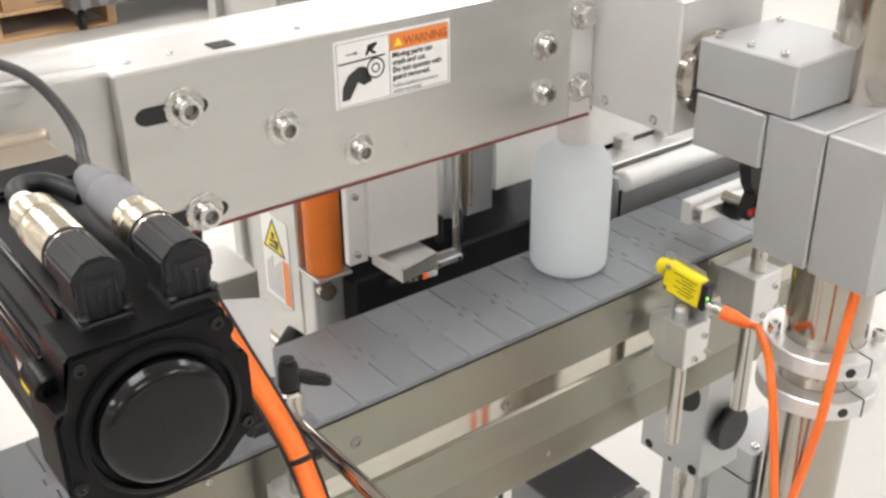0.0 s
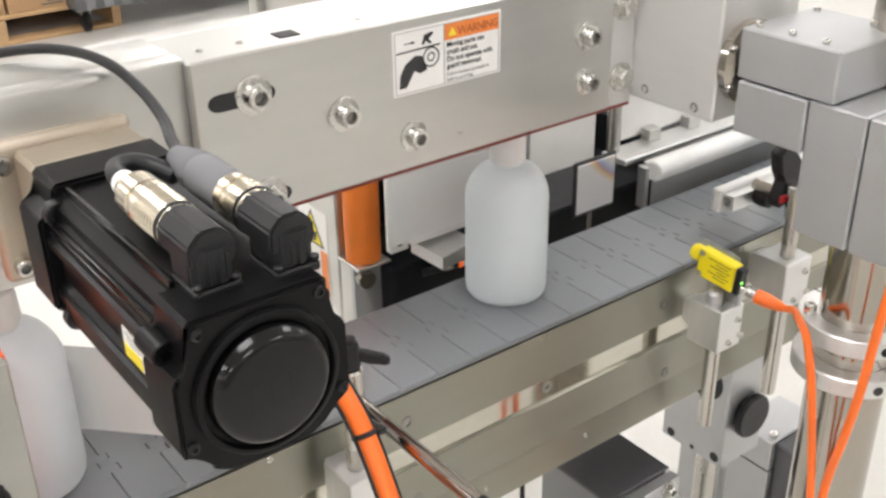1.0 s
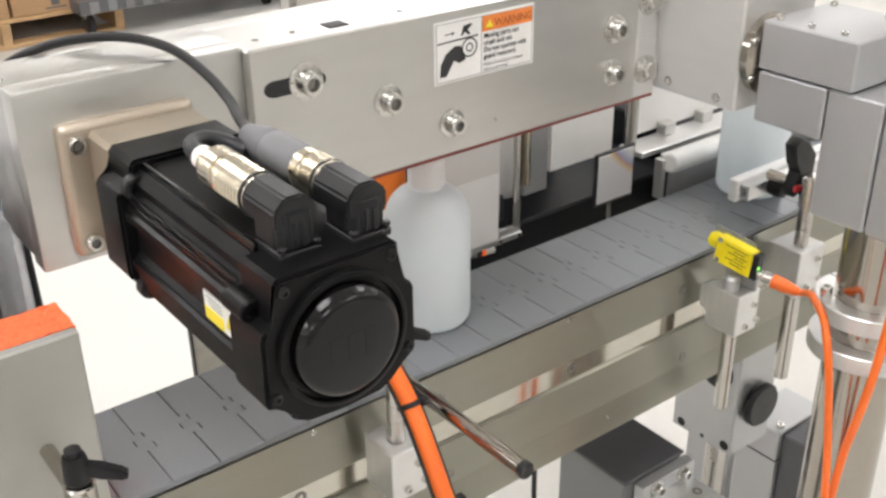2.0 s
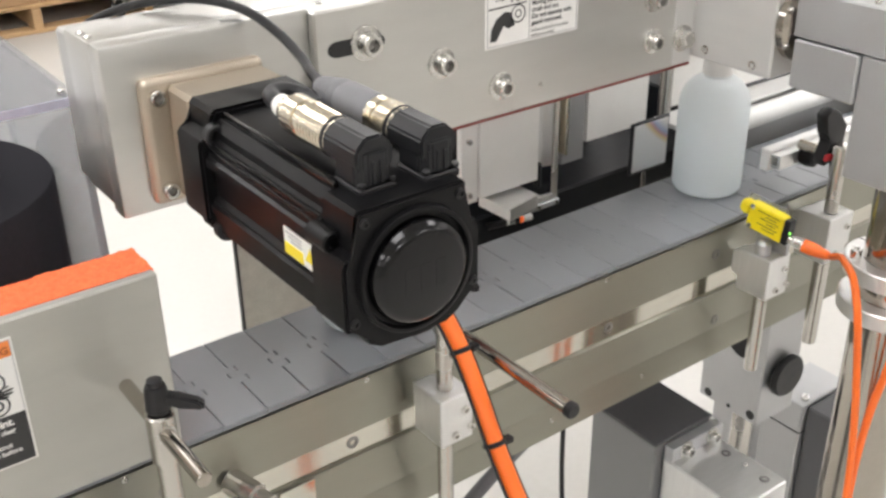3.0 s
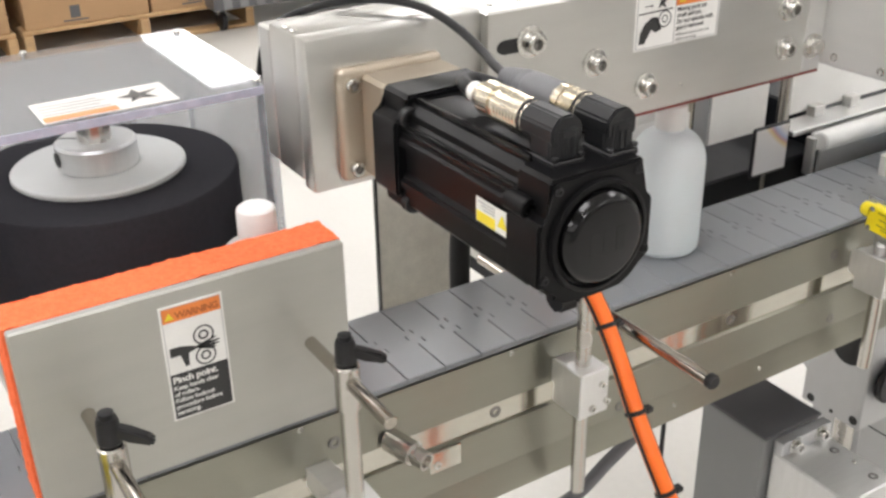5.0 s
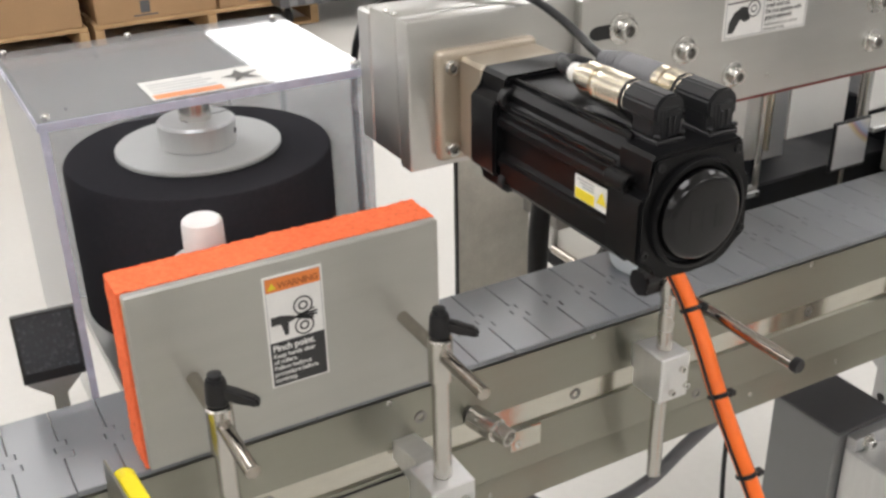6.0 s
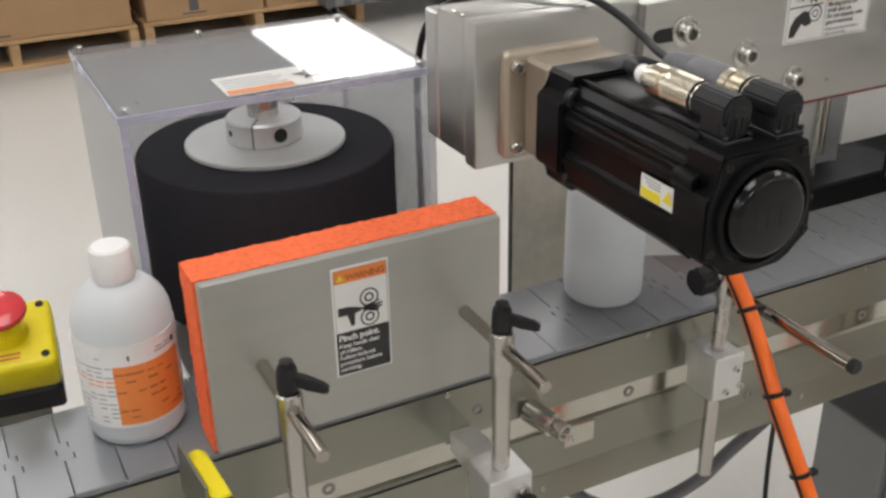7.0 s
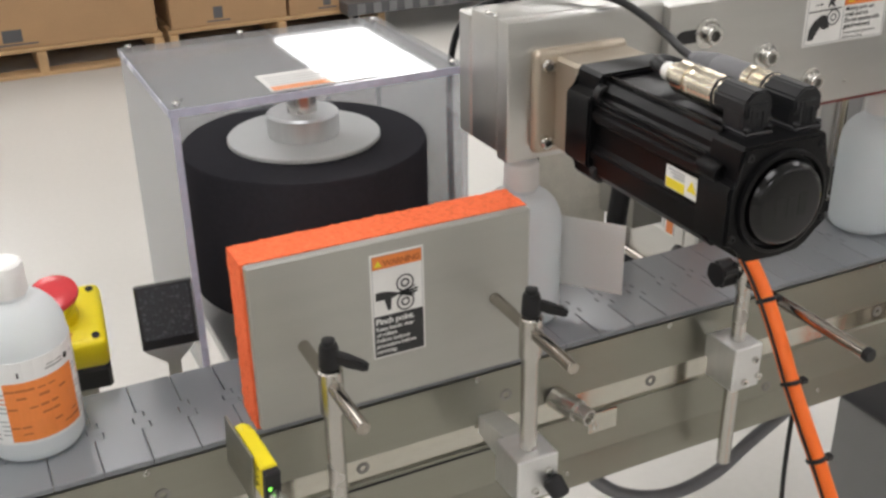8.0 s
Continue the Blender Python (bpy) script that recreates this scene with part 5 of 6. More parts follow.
# ---- column and clamps ----
def build_column():
    cx, cy, r = 0.700, 0.496, 0.0345
    c = thing("support_column", (cx, cy, 0), "polished round steel support column on the floor beside the conveyor", "column")
    bm = B()
    rod(bm, (cx, cy, 0.012), (cx, cy, 1.09), r, 48)
    part("pillar", bm, CHROME, c)
    bm = B()
    rod(bm, (cx, cy, 1.0902), (cx, cy, 1.75), 0.0285, 48)
    part("upper_pillar", bm, CHROME, c)
    bm = B()
    lathe(bm, [(0, 0), (0, 0.11), (0.012, 0.11), (0.012, 0.045), (0.05, 0.04), (0.05, 0)], (cx, cy, 0), (cx, cy, 1), 40)
    part("base_flange", bm, ALU_GREY, c)
    for z in (0.919, 0.879):
        k = thing("shaft_collar", (cx, cy, z), "split aluminium clamp collar round the steel column", "shaft collar", "shaft collars")
        bm = B()
        ring(bm, (cx, cy, z), (cx, cy, z + 0.017), r + 0.0003, 0.0515, 48)
        part("collar", bm, ALU_BRIGHT, k)
        for t in (radians(262), radians(82)):
            u = Vector((math.cos(t), math.sin(t), 0))
            bm = B()
            box(bm, 0.036, 0.0517, -0.0008, 0.0008, -0.0002, 0.0172, 0, m=Matrix.Translation((cx, cy, z)) @ Matrix.Rotation(t, 4, "Z"))
            part("split", bm, RECESS_SHADE, k)
            bm = B()
            a = Vector((cx, cy, z + 0.0085)) + Matrix.Rotation(t - 0.38, 3, "Z") @ Vector((0.0512, 0, 0))
            d = Matrix.Rotation(t - 0.38, 3, "Z") @ Vector((1, 0, 0))
            lathe(bm, [(0, 0.0045), (0.0008, 0.0045), (0.0008, 0)], a, a + d, 14)
            part("clamp_bore", bm, RECESS_SHADE, k)
        if z > 0.9:
            for t in (140, 20, 305):
                tt = radians(t)
                p = (cx + 0.0432 * math.cos(tt), cy + 0.0432 * math.sin(tt), z + 0.0165)
                bm = B()
                lathe(bm, [(0, 0.0055), (0.009, 0.0055), (0.010, 0.0048), (0.010, 0.003), (0.006, 0.003), (0.006, 0)], p, (p[0], p[1], 2), 16)
                part("screw_head", bm, BOLT, k)
    # split clamp round the column
    b = thing("column_clamp", (cx, cy, 1.015), "large grey aluminium split clamp block on the column", "clamp block", "clamp blocks")
    bm = B()
    box(bm, 0.606, 0.755, 0.4670, 0.5165, 1.040, 1.150, 0.0015)
    part("rear_half", bm, ALU_GREY, b)
    bm = B()
    box(bm, 0.606, 0.755, 0.413, 0.4648, 1.040, 1.150, 0.0015)
    part("front_half", bm, ALU_GREY, b)
    # cross clamp on the horizontal shaft
    b = thing("shaft_clamp", (0.64, 0.55, 1.11), "grey aluminium split clamp block gripping the horizontal shaft", "clamp block", "clamp blocks")
    bm = B()
    box(bm, 0.604, 0.70, 0.5175, 0.583, 1.106, 1.1495, 0.0015)
    part("lower_half", bm, ALU_GREY, b)
    bm = B()
    box(bm, 0.604, 0.70, 0.495, 0.585, 1.1515, 1.1925, 0.0015)
    part("upper_half", bm, ALU_GREY, b)
    for x, y in ((0.614, 0.575), (0.614, 0.545), (0.614, 0.515), (0.688, 0.575), (0.688, 0.515)):
        cap_screw((x, y, 1.1925), (0, 0, 1), 0.003, washer=False)
    bm = B()
    lathe(bm, [(0, 0.010), (0.004, 0.0105), (0.006, 0.0085), (0.045, 0.0085), (0.048, 0.007), (0.048, 0)], (0.688, 0.515, 1.1925), (0.688, 0.515, 2), 28)
    whole("clamp_stud", bm, STEEL, "short turned steel stud on top of the clamp", "stud")


def build_under_conveyor():
    # bearing block on its rod, beyond the rail
    b = thing("bearing_block", (1.03, 0.87, 0), "grey aluminium block with black knob on a steel rod", "machine block")
    bm = B()
    box(bm, 0.995, 1.085, 0.826, 0.940, 0.402, 0.64, 0.002)
    part("block", bm, ALU_GREY, b)
    bm = B()
    prism(bm, [(0.9402, 0.455), (0.9402, 0.62), (1.0, 0.62), (1.0, 0.49)], 1.002, 1.05)
    part("side_wing", bm, ALU_GREY, b)
    for y, z, r in ((0.922, 0.414, 0.0075), (0.880, 0.411, 0.0038), (0.838, 0.417, 0.0080)):
        bm = B()
        lathe(bm, [(0, r), (0.001, r), (0.001, 0)], (0.9955, y, z), (0, y, z), 18)
        part("bore", bm, RECESS_SHADE, b)
    bm = B()
    # Flat dark disc on the face, painted as the shade of a recess.
    lathe(bm, [(0, 0.029), (0.001, 0.031), (0.001, 0)], (0.9955, 0.868, 0.540), (0, 0.868, 0.540), 28)
    part("dark_recess", bm, RECESS_SHADE, b)
    bm = B()
    lathe(bm, [(0, 0.012), (0.004, 0.012), (0.006, 0.033), (0.008, 0.035), (0.015, 0.035), (0.018, 0.032), (0.018, 0)], (1.040, 0.826, 0.486), (1.040, 0, 0.486), 36)
    part("knob", bm, BLACK_PLASTIC, b)
    bm = B()
    rod(bm, (1.02, 0.868, 0.0), (1.02, 0.868, 0.4018), 0.017, 24)
    part("rod", bm, STEEL, b)
    # drive gearbox and dark box
    g = thing("drive_box", (0.69, 0.76, 0), "dark grey enamelled drive housing under the conveyor", "machine housing")
    bm = B()
    box(bm, 0.640, 0.741, 0.722, 0.833, 0.0, 0.5965, 0.002)
    part("housing", bm, GREY_ENAMEL, g)
    bm = B()
    box(bm, 0.638, 0.743, 0.7195, 0.835, 0.597, 0.601, 0.001)
    part("lid", bm, DARK_BASE, g, "dark flat lid")
    k = thing("gear_case", (0.70, 0.66, 0), "machined aluminium gear case with cap screws beside the drive housing", "gear case")
    bm = B()
    box(bm, 0.652, 0.740, 0.598, 0.719, 0.0, 0.576, 0.002)
    part("case", bm, ALU_BRIGHT, k)
    bm = B()
    box(bm, 0.653, 0.745, 0.7035, 0.7188, 0.5762, 0.596, 0.001)
    part("raised_edge", bm, ALU_GREY, k)
    for x in (0.676, 0.724):
        cap_screw((x, 0.7035, 0.587), (0, -1, 0), 0.0072, washer=True)
    for x, y, r in ((0.721, 0.677, 0.0062), (0.723, 0.648, 0.0032), (0.719, 0.616, 0.0062)):
        flat_screw((x, y, 0.576), (0, 0, 1), r)
    # machine base at the far end
    m = thing("base_cabinet", (1.25, 0.90, 0), "grey machine base block with a split clamp on the floor", "machine base")
    bm = B()
    box(bm, 1.190, 1.315, 0.868, 0.948, 0.0, 0.329, 0.002)
    part("block", bm, ALU_GREY, m)
    bm = B()
    box(bm, 1.1892, 1.3155, 0.8675, 0.9485, 0.270, 0.2725, 0)
    part("split", bm, RECESS_SHADE, m)
    bm = B()
    box(bm, 1.200, 1.33, 0.812, 0.867, 0.0, 0.325, 0.003)
    part("dark_end", bm, DARK_BASE, m)
    for x, y in ((1.208, 0.879), (1.205, 0.916)):
        cap_screw((x, y, 0.329), (0, 0, 1), 0.0065, washer=False)
    # cables on the floor side
    bm = B()
    tube(bm, [(0.135, 0.735, 0.775), (0.145, 0.738, 0.73), (0.167, 0.74, 0.688), (0.211, 0.74, 0.648), (0.277, 0.74, 0.624), (0.343, 0.74, 0.632), (0.391, 0.742, 0.657), (0.45, 0.748, 0.68), (0.55, 0.752, 0.725), (0.64, 0.755, 0.772)], 0.0078, 14)
    whole("power_cable", bm, GREY_SLEEVE, "thick dark grey power cable slung below the conveyor", "cable", "cables")
    bm = B()
    tube(bm, [(0.885, 1.147, 0.81), (0.888, 1.147, 0.70), (0.893, 1.147, 0.45), (0.893, 1.147, 0.17), (0.90, 1.14, 0.004)], 0.0045, 8)
    whole("thin_cable", bm, BLACK_PLASTIC, "thin black cable hanging below the dispenser", "cable", "cables")
    # small fitting on the strip
    f = thing("fitting", (0.05, 0.66, 0.86), "short turned steel fitting set in the rail cut-out", "pipe fitting")
    bm = B()
    lathe(bm, [(0, 0), (0, 0.011), (0.03, 0.011), (0.03, 0.0085), (0.045, 0.0085), (0.045, 0.006), (0.04, 0.005), (0.04, 0)], (0.073, RAIL_Y - 0.0005, 0.861), (0.262, 0.0, 0.83), 24)
    part("nipple", bm, STEEL, f)
    bm = B()
    box(bm, 0.114, 0.148, RAIL_Y - 0.001, RAIL_Y + 0.0006, 0.803, 0.826, 0.0006)
    part("cover_tab", bm, POLISHED, f)
    flat_screw((0.122, RAIL_Y - 0.001, 0.811), (0, -1, 0), 0.004)


# ---- label dispenser behind the chain ----
def build_dispenser():
    d = thing("label_dispenser", (0.5, 0.9, 0.90), "pale aluminium label dispenser with orange roller behind the conveyor", "label dispenser")
    bm = B()
    box(bm, 0.445, 0.4775, 0.960, 1.080, 0.766, 1.18, 0.002)
    part("side_housing", bm, ALU, d)
    bm = B()
    box(bm, 0.446, 0.4775, 0.9365, 0.9598, 0.766, 0.883, 0.0015)
    part("lower_housing", bm, ALU, d)
    bm = B()
    box(bm, 0.438, 0.4775, 1.0802, 1.102, 0.760, 1.18, 0.002)
    part("frame_strip", bm, ALU, d)
    bm = B()
    rod(bm, (0.441, 1.0798, 0.764), (0.441, 0.975, 0.764), 0.0065, 16)
    part("edge_bar", bm, CHROME, d)
    for y, z in ((1.112, 0.866), (1.105, 0.778)):
        bm = B()
        lathe(bm, [(0, 0.008), (0.002, 0.0095), (0.012, 0.0095), (0.014, 0.008), (0.014, 0)], (0.455, y - 0.008, z), (0.445, y + 1, z), 20)
        part("hinge_bolt", bm, CHROME, d)
    bm = B()
    box(bm, 0.4445, 0.482, 0.929, 0.9362, 0.766, 0.883, 0.001)
    part("side_bracket", bm, ALU_GREY, d)
    bm = B()
    box(bm, 0.4435, 0.486, 0.918, 0.9598, 0.8833, 0.8873, 0.001)
    part("roller_shelf", bm, ALU, d)
    bm = B()
    lathe(bm, [(0, 0), (0, 0.0185), (0.001, 0.0195), (0.24, 0.0195), (0.241, 0.0185), (0.241, 0)], (0.464, 0.939, 0.8876), (0.464, 0.939, 2), 36)
    part("press_roller", bm, ORANGE_ROLLER, d, "orange urethane press roller")
    bm = B()
    rod(bm, (0.4555, 0.9288, 0.872), (0.4535, 0.916, 0.872), 0.010, 24)
    part("thumb_screw", bm, CHROME, d)
    bm = B()
    box(bm, 0.450, 0.4725, 0.864, 0.873, 0.926, 1.13, 0.001)
    part("end_strip", bm, WHITE_PLATE, d)
    for z in (0.9375, 1.0):
        cap_screw((0.459, 0.864, z), (0, -1, 0), 0.0034, washer=False)
    bm = B()
    box(bm, 0.473, 0.557, 0.861, 0.868, 0.930, 1.13, 0.001)
    part("face_plate", bm, WHITE_PLATE, d)
    bm = B()
    rod(bm, (0.584, 0.892, 0.938), (0.584, 0.892, 1.14), 0.0225, 32)
    part("air_cylinder", bm, ALU_BRIGHT, d)
    bm = B()
    rod(bm, (0.570, 0.848, 0.915), (0.570, 0.848, 1.12), 0.0038, 12)
    part("piston_rod", bm, STEEL, d)
    for x in (0.566, 0.592):
        bm = B()
        rod(bm, (x, 0.872, 0.915), (x, 0.872, 0.9445), 0.0045, 12)
        part("lower_rod", bm, DARK_GREY, d)
    bm = B()
    box(bm, 0.604, 0.609, 0.868, 0.90, 0.945, 1.14, 0.001)
    part("brass_strip", bm, NICKEL, d)
    bm = B()
    box(bm, 0.6095, 0.645, 0.880, 0.888, 0.928, 1.14, 0.001)
    part("angle_bracket", bm, ALU_GREY, d)
    bm = B()
    box(bm, 0.651, 0.752, 0.882, 0.89, 0.946, 1.14, 0.001)
    part("rear_plate", bm, WHITE_PLATE, d)
    bm = B()
    rod(bm, (0.776, 0.876, 0.935), (0.776, 0.876, 1.12), 0.008, 12)
    part("upright", bm, STEEL, d)
    bm = B()
    prism(bm, [(0.486, 0.880), (0.537, 0.882), (0.538, 0.838), (0.488, 0.827)], 0.911, 0.925, "z")
    part("peel_block", bm, ALU_BRIGHT, d)
    bm = B()
    box(bm, 0.512, 0.578, 0.846, 0.851, 0.900, 0.907, 0.001)
    part("link_arm", bm, ALU_GREY, d)
    bm = B()
    box(bm, 0.538, 0.580, 0.852, 0.857, 0.905, 0.913, 0.001)
    part("link_arm", bm, ALU, d)
    for x in (0.545, 0.572):
        bm = B()
        lathe(bm, [(0, 0.0028), (0.002, 0.0028), (0.002, 0)], (x, 0.846, 0.9035), (x, 0, 0.9035), 12)
        part("link_pin", bm, BOLT, d)
    bm = B()
    rod(bm, (0.515, 0.900, 0.868), (0.560, 0.896, 0.866), 0.0042, 12)
    part("sensor_head", bm, BLACK_PLASTIC, d)
    bm = B()
    rod(bm, (0.5402, 0.8975, 0.867), (0.552, 0.8965, 0.8666), 0.0050, 12)
    part("sensor_nut", bm, BOLT, d)
    bm = B()
    rod(bm, (0.5605, 0.896, 0.866), (0.5645, 0.8957, 0.8658), 0.0050, 12)
    part("sensor_lamp", bm, ORANGE_GLOW, d)
    bm = B()
    rod(bm, (0.565, 0.8957, 0.8658), (0.578, 0.895, 0.865), 0.0046, 12)
    part("sensor_tip", bm, WHITE_PLASTIC, d)
    bm = B()
    box(bm, 0.479, 0.90, 0.905, 1.19, 0.70, 0.880, 0.003)
    part("black_base", bm, BLACK_SHEET, d, "black sheet metal base")
    bm = B()
    box(bm, 0.50, 0.772, 1.0, 1.15, 0.8805, 1.12, 0.003)
    part("black_hood", bm, BLACK_SHEET, d)
    bm = B()
    box(bm, 1.25, 1.33, 1.0, 1.1, 0.0, 0.7995, 0.003)
    part("pedestal", bm, ALU_GREY, d, "grey square pedestal")
    bm = B()
    box(bm, 0.766, 1.25, 0.846, 0.884, 0.944, 0.951, 0.001)
    part("shelf_strip", bm, ALU_BRIGHT, d, "bright aluminium shelf strip")
    bm = B()
    box(bm, 0.79, 1.05, 0.886, 0.893, 0.955, 1.12, 0.001)
    part("far_plate", bm, WHITE_PLATE, d)
    for x in (0.83, 0.90):
        bm = B()
        box(bm, x, x + 0.02, 0.868, 0.883, 0.9512, 0.966, 0.001)
        part("clip", bm, ALU, d)
    bm = B()
    box(bm, 0.905, 1.4, 0.86, 1.2, 0.80, 0.93, 0.003)
    part("side_base", bm, BLACK_SHEET, d)
    # sticker on the side housing
    s = thing("hazard_label", (0.4446, 1.01, 0.875), "white label with a yellow hazard triangle and orange band", "warning label", "warning labels")
    bm = B()
    box(bm, 0.4440, 0.4448, 0.980, 1.040, 0.823, 0.929, 0.0002)
    part("sheet", bm, PAPER, s)
    bm = B()
    bm.faces.new([bm.verts.new(p) for p in ((0.4437, 1.037, 0.884), (0.4437, 0.987, 0.884), (0.4437, 1.012, 0.926))])
    part("triangle_border", bm, INK_BLACK, s)
    bm = B()
    bm.faces.new([bm.verts.new(p) for p in ((0.4434, 1.0325, 0.8865), (0.4434, 0.9915, 0.8865), (0.4434, 1.012, 0.921))])
    part("triangle", bm, INK_YELLOW, s)
    bm = B()
    for y0, y1, z0, z1 in ((1.003, 1.021, 0.8895, 0.8925), (1.006, 1.019, 0.8955, 0.8985), (1.001, 1.008, 0.8935, 0.9005), (1.009, 1.015, 0.9005, 0.9085)):
        box(bm, 0.4429, 0.4432, y0, y1, z0, z1, 0)
    part("hazard_symbol", bm, INK_BLACK, s)
    bm = B()
    box(bm, 0.4436, 0.4440, 0.982, 0.996, 0.825, 0.880, 0)
    part("orange_band", bm, INK_ORANGE, s)
    bm = B()
    for k in range(6):
        box(bm, 0.4436, 0.4440, 1.0005 + k * 0.006, 1.0025 + k * 0.006, 0.829, 0.876 - 0.005 * (k % 3), 0)
    part("print_bar", bm, INK_GREY, s)
    # beige sheet and dark bracket
    p = thing("mottled_panel", (0.30, 1.0, 0.0), "beige mottled plastic panel standing behind the chain", "panel")
    bm = B()
    box(bm, 0.243, 0.345, 1.0, 1.004, 0.74, 1.08, 0.0005)
    part("sheet", bm, BEIGE_SHEET, p)
    bm = B()
    box(bm, 0.2405, 0.2428, 0.999, 1.005, 0.74, 1.08, 0)
    part("edge_strip", bm, BLACK_PLASTIC, p)
    bm = B()
    box(bm, 0.335, 0.38, 0.9255, 0.9995, 0.88, 0.92, 0.001)
    part("support_arm", bm, ALU, p)
    bm = B()
    tube(bm, [(0.292, 0.90, 0.82), (0.292, 0.90, 0.90), (0.302, 0.905, 0.96), (0.314, 0.915, 1.02), (0.32, 0.92, 1.09)], 0.012, 12)
    tube(bm, [(0.292, 0.90, 0.82), (0.34, 0.91, 0.78), (0.42, 0.93, 0.83)], 0.012, 12)
    whole("black_hose", bm, BLACK_PLASTIC, "black flexible hose behind the motor", "hose")


def build_emergency_stop():
    e = thing("emergency_stop", (-0.345, 0.86, 0.88), "yellow emergency stop box with red mushroom button", "emergency stop")
    M = Matrix.Translation((-0.340, 0.880, 0.903)) @ Euler((radians(20), 0, radians(-6))).to_matrix().to_4x4() @ Matrix.Scale(1.03, 4)

    def add(nm, bm, mat, label=""):
        bm.transform(M)
        return part(nm, bm, mat, e, label)
    bm = B()
    box(bm, -0.036, 0.036, -0.036, 0.036, 0.0, 0.030, 0.003)
    add("base", bm, BLACK_PLASTIC)
    bm = B()
    box(bm, -0.037, 0.037, -0.037, 0.037, 0.0302, 0.066, 0.007, segments=3)
    add("cover", bm, YELLOW)
    bm = B()
    lathe(bm, [(0, 0.017), (0.010, 0.016), (0.011, 0.0125), (0.022, 0.0125), (0.022, 0)], (0, 0, 0.066), (0, 0, 1), 28)
    add("button_collar", bm, YELLOW)
    bm = B()
    lathe(bm, [(0, 0.011), (0.002, 0.0135), (0.010, 0.0195), (0.0125, 0.0205), (0.0155, 0.0198), (0.0175, 0.016), (0.0186, 0.009), (0.0188, 0)], (0, 0, 0.083), (0, 0, 1), 36)
    add("mushroom_button", bm, RED, "red mushroom push button")
    bm = B()
    box(bm, -0.022, 0.018, -0.0315, -0.0195, 0.0661, 0.0668, 0)
    add("text_plate", bm, INK_YELLOW, "small yellow plate with dark print")
    bm = B()
    for y in (-0.0292, -0.0248):
        box(bm, -0.019, 0.014 + 2 * y * 0.1, y, y + 0.0024, 0.0668, 0.0670, 0)
    add("print_bar", bm, INK_BROWN)
    for x in (-0.028, 0.028):
        for y in (-0.028, 0.028):
            bm = B()
            lathe(bm, [(0, 0.0035), (0.001, 0.0035), (0.001, 0)], (x, y, 0.0655), (x, y, 1), 12)
            add("cover_screw", bm, DARK_GREY)
    bm = B()
    box(bm, -0.37, -0.32, 0.85, 0.90, 0.0, 0.905, 0.002)
    whole("stop_box_post", bm, ALU, "square aluminium post carrying the emergency stop", "post")


# ---- distance ----
def build_pallet(name, x, y, wide, turn=0.0):
    p = thing(name, (x, y, 0), "pale wooden pallet on the workshop floor", "pallet", "pallets")
    def slab(nm, *b):
        bm = B()
        box(bm, b[0] + x, b[1] + x, b[2] + y, b[3] + y, b[4], b[5], 0.003)
        part(nm, bm, PALLET_WOOD, p)
    for k in range(6):
        slab("top_board", 0, wide, 0.02 + k * 0.19, 0.15 + k * 0.19, 0.118, 0.138)
    for sx in (0, wide / 2 - 0.02, wide - 0.045):
        slab("stringer", sx, sx + 0.045, 0.0, 1.1, 0.02, 0.118)
    for k in range(3):
        slab("bottom_board", 0, wide, k * 0.48, 0.1 + k * 0.48, 0.0, 0.02)
    return p


def build_distance():
    for x in (-0.55, 0.64):
        build_pallet("pallet", x, 5.22, 1.16)
    for x, w, h in ((-0.53, 1.12, 0.62), (0.66, 0.60, 0.55), (1.275, 0.52, 0.5)):
        b = thing("cardboard_box", (x, 5.25, 0.1385), "brown corrugated cardboard box on a pallet", "cardboard box", "cardboard boxes")
        bm = B()
        box(bm, x, x + w, 5.25, 5.95, 0.1385, 0.1385 + h, 0.004)
        part("carton", bm, CARDBOARD, b)
        bm = B()
        box(bm, x + w * 0.36, x + w * 0.44, 5.2485, 5.2498, 0.17, 0.23, 0)
        box(bm, x + w * 0.30, x + w * 0.50, 5.2485, 5.2498, 0.155, 0.163, 0)
        part("printed_mark", bm, DARK_BASE, b)
    c = thing("roller_cart", (2.6, 5.3, 0), "dark grey steel cart on black casters with a ribbed deck", "cart")
    bm = B()
    box(bm, 1.55, 4.2, 5.12, 6.0, 0.125, 0.19, 0.004)
    part("deck", bm, DARK_BASE, c)
    for k in range(28):
        bm = B()
        box(bm, 1.60 + k * 0.09, 1.645 + k * 0.09, 5.112, 5.1195, 0.13, 0.185, 0.001)
        part("rib", bm, GREY_ENAMEL, c)
    for x in (1.62, 2.6, 3.9):
        for y in (5.22, 5.9):
            bm = B()
            lathe(bm, [(0, 0), (0, 0.045), (0.006, 0.055), (0.03, 0.055), (0.036, 0.045), (0.036, 0)], (x - 0.018, y, 0.055), (x + 1, y, 0.055), 24)
            wheel = part("caster_wheel", bm, BLACK_PLASTIC, c)
            bm = B()
            box(bm, x - 0.024, x + 0.024, y - 0.02, y + 0.02, 0.085, 0.1248, 0.002)
            part("caster_fork", bm, STEEL, wheel)


# ---- bottles and product labels ----
def bottle_x(t):
    """Where along the conveyor a bottle stands, t seconds after the clip's start for the first one."""
    table = ((-4.2, 1.187), (0.0, 0.636), (1.0, 0.503), (2.5, 0.312), (3.5, 0.189), (7.0, -0.259), (8.0, -0.382), (12.0, -0.88))
    for (t0, a), (t1, b) in zip(table, table[1:]):
        if t <= t1 or t1 == 12.0:
            return a + (b - a) * (t - t0) / (t1 - t0)


